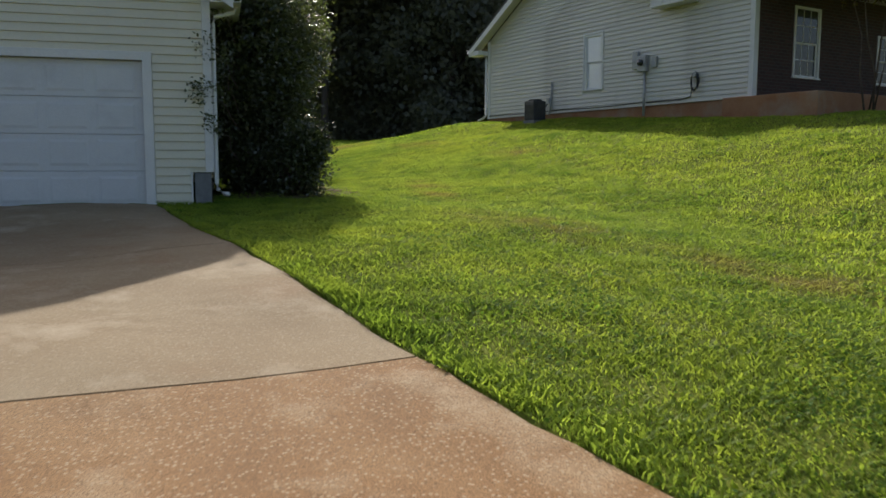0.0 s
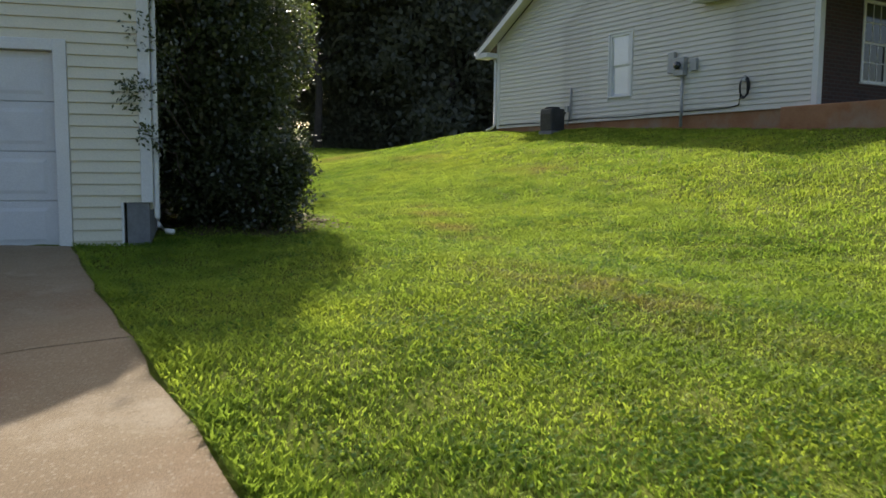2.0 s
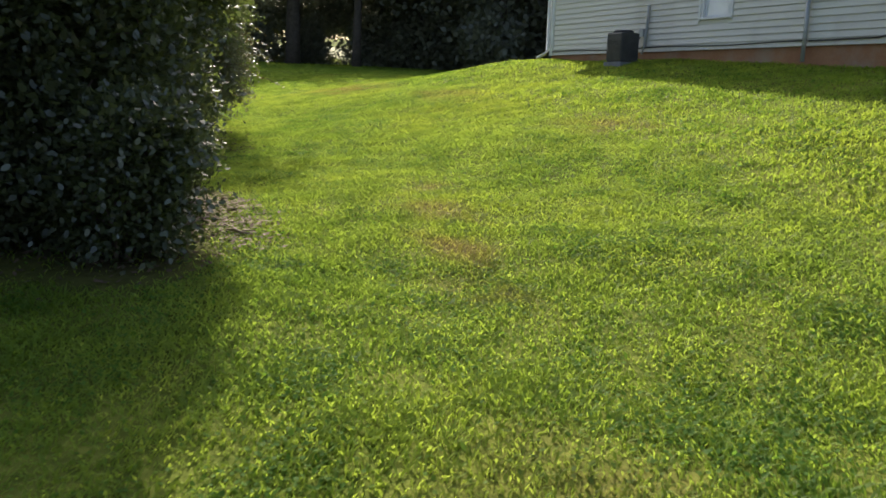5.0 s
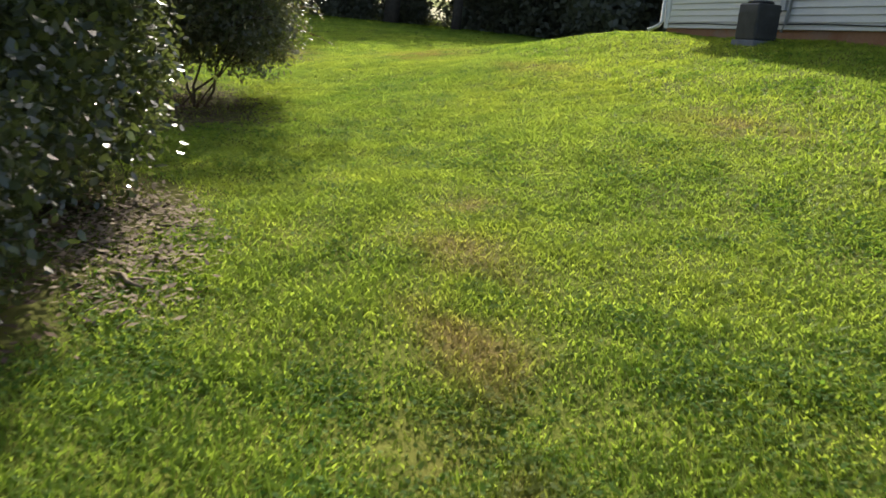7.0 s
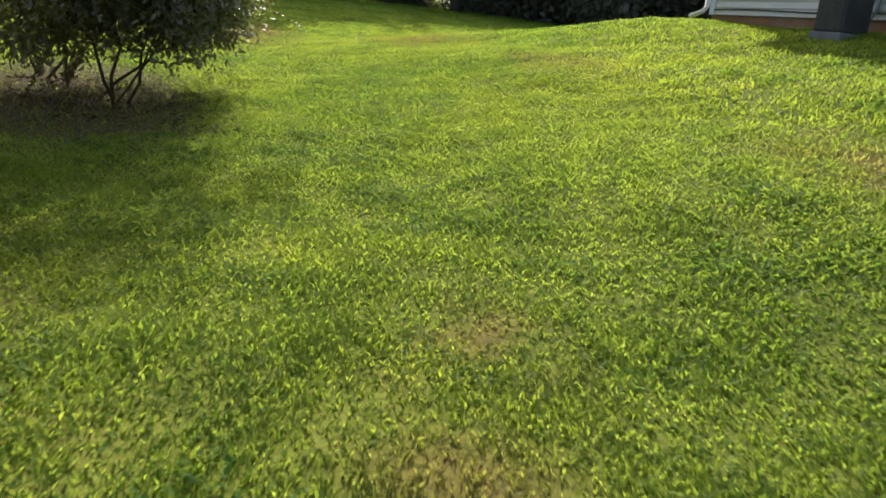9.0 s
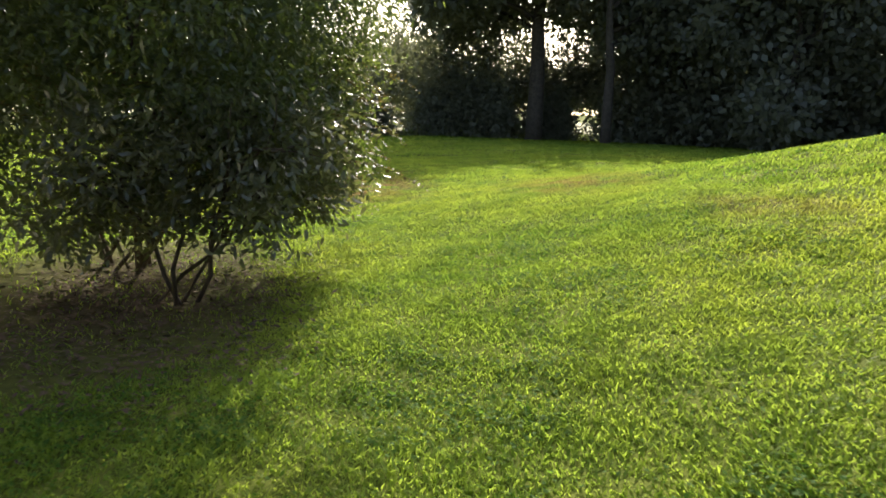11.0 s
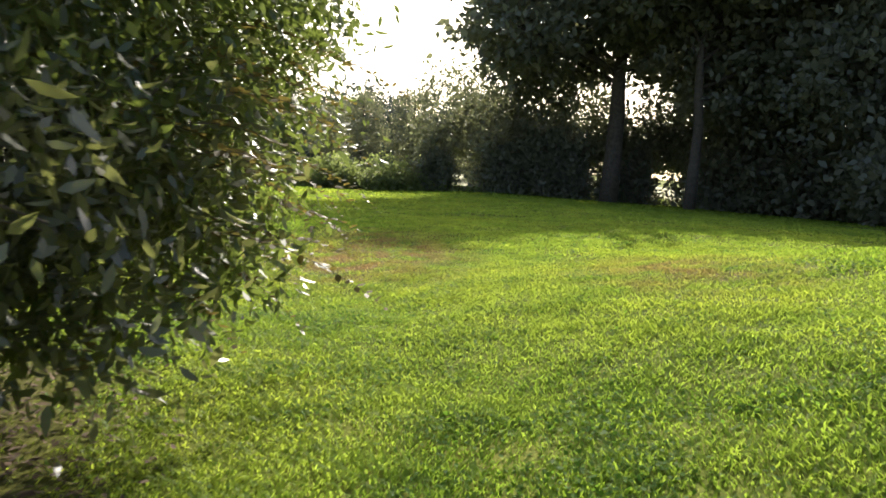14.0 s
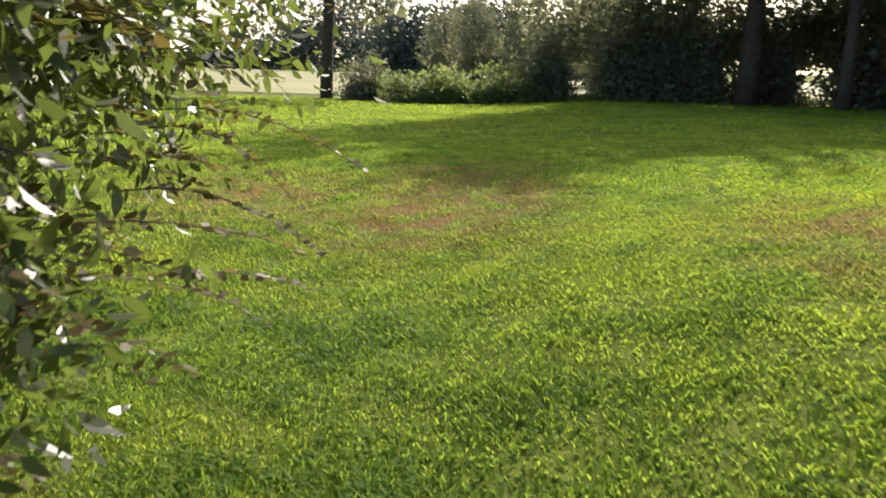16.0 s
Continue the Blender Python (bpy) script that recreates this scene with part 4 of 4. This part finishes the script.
row_of_leaves("distant_wood", (-170, 96), (-120, 200), 20, 5, 36000, 1.1, HAZELEAF, "hazy line of distant trees", "distant trees")
# the pale field beyond the hedge
fx, fy = np.meshgrid(np.linspace(-186, -76, 30), np.linspace(-150, 120, 40), indexing="ij")
me = bpy.data.meshes.new("field")
idx = np.arange(fx.size).reshape(fx.shape)
me.from_pydata(np.stack([fx, fy, ground(fx, fy) + 0.08], -1).reshape(-1, 3).tolist(), [], np.stack([idx[:-1, :-1], idx[1:, :-1], idx[1:, 1:], idx[:-1, 1:]], -1).reshape(-1, 4).tolist())
me.materials.append(FIELD)
tagged(new("field", me), "pale dry hay field beyond the hedgerow", "field", kind="structure")

# ---- grass ----
LINE = np.array([(4, 6.2), (-2, 9.2), (-5, 12), (-9.5, 13.8), (-14, 15), (-18.5, 15.9), (-24, 16.2)])


def off_line(x, y):
    d = np.full(x.shape, 1e9)
    for (x0, y0), (x1, y1) in zip(LINE, LINE[1:]):
        u = np.clip(((x - x0) * (x1 - x0) + (y - y0) * (y1 - y0)) / ((x1 - x0) ** 2 + (y1 - y0) ** 2), 0, 1)
        d = np.minimum(d, np.hypot(x - x0 - u * (x1 - x0), y - y0 - u * (y1 - y0)))
    return d


def lawn_only(x, y):
    edge = 9.12 + 0.05 * np.maximum(0, -3.9 - x)
    u = (x + 8.72) * math.cos(radians(74)) + (y - 9.25) * math.sin(radians(74))
    v = -(x + 8.72) * math.sin(radians(74)) + (y - 9.25) * math.cos(radians(74))
    ok = ((y > edge) | (v > 0.0)) & ~((v > -0.03) & (v < 6.6) & (u < 0.88))
    ok &= ~((x > -19.6) & (x < -9.3) & (y > 22.38)) & ~((x > -9.8) & (x < -7.3) & (y > 21.9))
    return ok


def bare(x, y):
    """Leaf-strewn beds under the shrubs, soil painted dark for shade, where little grass grows."""
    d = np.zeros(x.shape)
    for cx, cy, a, b in SHADE_BEDS:
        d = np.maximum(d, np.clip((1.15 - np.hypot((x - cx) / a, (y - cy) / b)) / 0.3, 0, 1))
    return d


def dryness(x, y):
    d = np.zeros(x.shape)
    for cx, cy, a, b, dry in DRY:
        d = np.maximum(d, dry * np.clip(1.35 - np.hypot((x - cx) / a, (y - cy) / b), 0, 1))
    return d


def grow(name, rect, near, far, density, height, width, material, label, lean=0.5, flat=False, thin=0.6):
    x0, x1, y0, y1 = rect
    n = int((x1 - x0) * (y1 - y0) * density)
    x, y = x0 + (x1 - x0) * rng.random(n), y0 + (y1 - y0) * rng.random(n)
    d = off_line(x, y)
    tuft = 0.5 + 0.5 * np.sin(x * 5.1 + 2 * np.sin(y * 2.3)) * np.sin(y * 4.7 + 2 * np.sin(x * 1.9))
    if flat:
        wave = np.sin(x * 1.7 + 2.2 * np.sin(y * 1.1)) * np.sin(y * 2.1 + 2 * np.sin(x * 0.9)) + 0.6 * np.sin(x * 4.3 + y * 3.1) * np.sin(y * 5.2 - x * 2.2)
        tuft = tuft * np.clip(0.25 + 1.1 * wave, 0.0, 1.0)
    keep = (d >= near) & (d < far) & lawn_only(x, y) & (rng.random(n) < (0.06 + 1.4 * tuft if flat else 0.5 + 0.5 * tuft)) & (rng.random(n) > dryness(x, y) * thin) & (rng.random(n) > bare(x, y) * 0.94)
    x, y, tuft = x[keep], y[keep], tuft[keep]
    n = len(x)
    p = np.c_[x, y, ground(x, y) - 0.004]
    a = rng.random(n) * 2 * math.pi
    h = height * (0.45 + 0.75 * rng.random(n)) * (0.7 + 0.5 * tuft)
    le = lean * (0.3 + rng.random(n))
    if flat:
        p[:, 2] += h * 0.6
        along = np.c_[np.cos(a), np.sin(a), 0.35 * rng.normal(size=n)] * (width * (0.7 + 0.6 * rng.random(n)))[:, None]
        across = np.c_[-np.sin(a), np.cos(a), 0.35 * rng.normal(size=n)] * (width * 0.42)
        return tagged(quads(name, p, along, across, material), label, "grass", kind="stuff")
    along = np.c_[np.cos(a) * le * h, np.sin(a) * le * h, h]
    t = a + math.pi / 2 + rng.normal(size=n) * 0.5
    w = width * (0.6 + 0.8 * rng.random(n))
    across = np.c_[np.cos(t), np.sin(t), np.zeros(n)] * w[:, None] * 0.5
    bend = np.c_[-np.cos(a), -np.sin(a), np.zeros(n)] * (le * h * 0.22)[:, None] + np.c_[np.zeros(n), np.zeros(n), h * 0.1]
    return tagged(quads(name, p, along, across, material, bend=bend), label, "grass", kind="stuff")


grow("lawn_grass", (-27, 3, 7.5, 21), 0, 3.2, 5000, 0.042, 0.0096, GRASS, "bright green coarse lawn grass", 1.4, thin=0.62)
grow("lawn_grass", (-31, 4, 7, 24), 3.2, 7.0, 1600, 0.050, 0.014, GRASS, "bright green coarse lawn grass", 1.0, thin=0.62)
grow("lawn_grass", (-37, 4, 4, 26), 7.0, 12.0, 850, 0.052, 0.018, GRASS, "bright green coarse lawn grass", 1.0, thin=0.35)
grow("lawn_grass", (-56, 8, 2, 34), 12.0, 30, 190, 0.065, 0.036, GRASS, "bright green coarse lawn grass", 1.0, thin=0.3)
grow("lawn_grass", (-67, -46, 0, 40), 30, 52, 70, 0.09, 0.07, GRASS, "bright green coarse lawn grass", 1.0, thin=0.3)
grow("lawn_grass", (-8.0, 3.2, 9.08, 9.36), 0, 9, 3800, 0.066, 0.012, GRASS, "taller grass overhanging the driveway edge", 1.1, thin=0.1)
grow("lawn_weeds", (-27, 3, 7.5, 21), 0, 3.2, 1900, 0.05, 0.026, CLOVER, "low broadleaf weeds among the grass", 0.8, True)
grow("lawn_weeds", (-31, 4, 7, 24), 3.2, 7.0, 560, 0.055, 0.04, CLOVER, "low broadleaf weeds among the grass", 0.8, True)

# ---- litter, sticks ----
def strew(name, cx, cy, a, b, n, length, label, material=None):
    t, q = rng.random(n) * 2 * math.pi, np.sqrt(rng.random(n)) * (0.7 + 0.5 * rng.random(n))
    x, y = cx + a * q * np.cos(t), cy + b * q * np.sin(t)
    keep = lawn_only(x, y)
    x, y = x[keep], y[keep]
    n = len(x)
    p = np.c_[x, y, ground(x, y) + 0.012 + 0.02 * rng.random(n)]
    g = rng.random(n) * 2 * math.pi
    s = length * (0.5 + rng.random(n))
    along = np.c_[np.cos(g) * s, np.sin(g) * s, 0.25 * s * rng.normal(size=n)]
    across = np.c_[-np.sin(g) * s, np.cos(g) * s, 0.25 * s * rng.normal(size=n)] * 0.22
    return tagged(quads(name, p, along, across, material or LITTER), label, "leaf litter", kind="stuff")


strew("leaf_litter", -10.6, 12.4, 1.4, 0.48, 1700, 0.05, "pale dry leaves and clippings beside the shrubs")
strew("leaf_litter", -17.8, 13.1, 3.0, 1.35, 4500, 0.05, "brown fallen leaves under the myrtle, darkened for its shade", SHADED_MOULD)
strew("leaf_litter", -10.4, 11.4, 1.9, 1.2, 2200, 0.05, "brown fallen leaves under the evergreens, darkened for their shade", SHADED_MOULD)


def stick(x, y, turn, length, r, material, label):
    t = thing("fallen_stick", pose(x, y, z_at(x, y) + 0.02, 0, 0, turn), label, "stick")
    bm = bmesh.new()
    tube(bm, [(0, 0, 0), (length * 0.3, 0.015, 0.012), (length * 0.65, -0.01, 0.008), (length, 0.02, 0.0)], [r, r * 0.9, r * 0.75, r * 0.4], 6)
    part("branch", bm, material, t)
    bm = bmesh.new()
    tube(bm, [(length * 0.55, 0, 0.008), (length * 0.72, 0.05, 0.02), (length * 0.85, 0.09, 0.012)], [r * 0.6, r * 0.5, r * 0.25], 5)
    part("twig", bm, material, t)


stick(-10.75, 12.55, 60, 0.34, 0.010, TWIG, "thin brown fallen stick on dry litter")
stick(-9.75, 12.30, 25, 0.30, 0.014, LITTER, "pale fallen stick on dry litter")
stick(-16.9, 13.9, 140, 0.28, 0.009, TWIG, "thin brown fallen stick on dry litter")
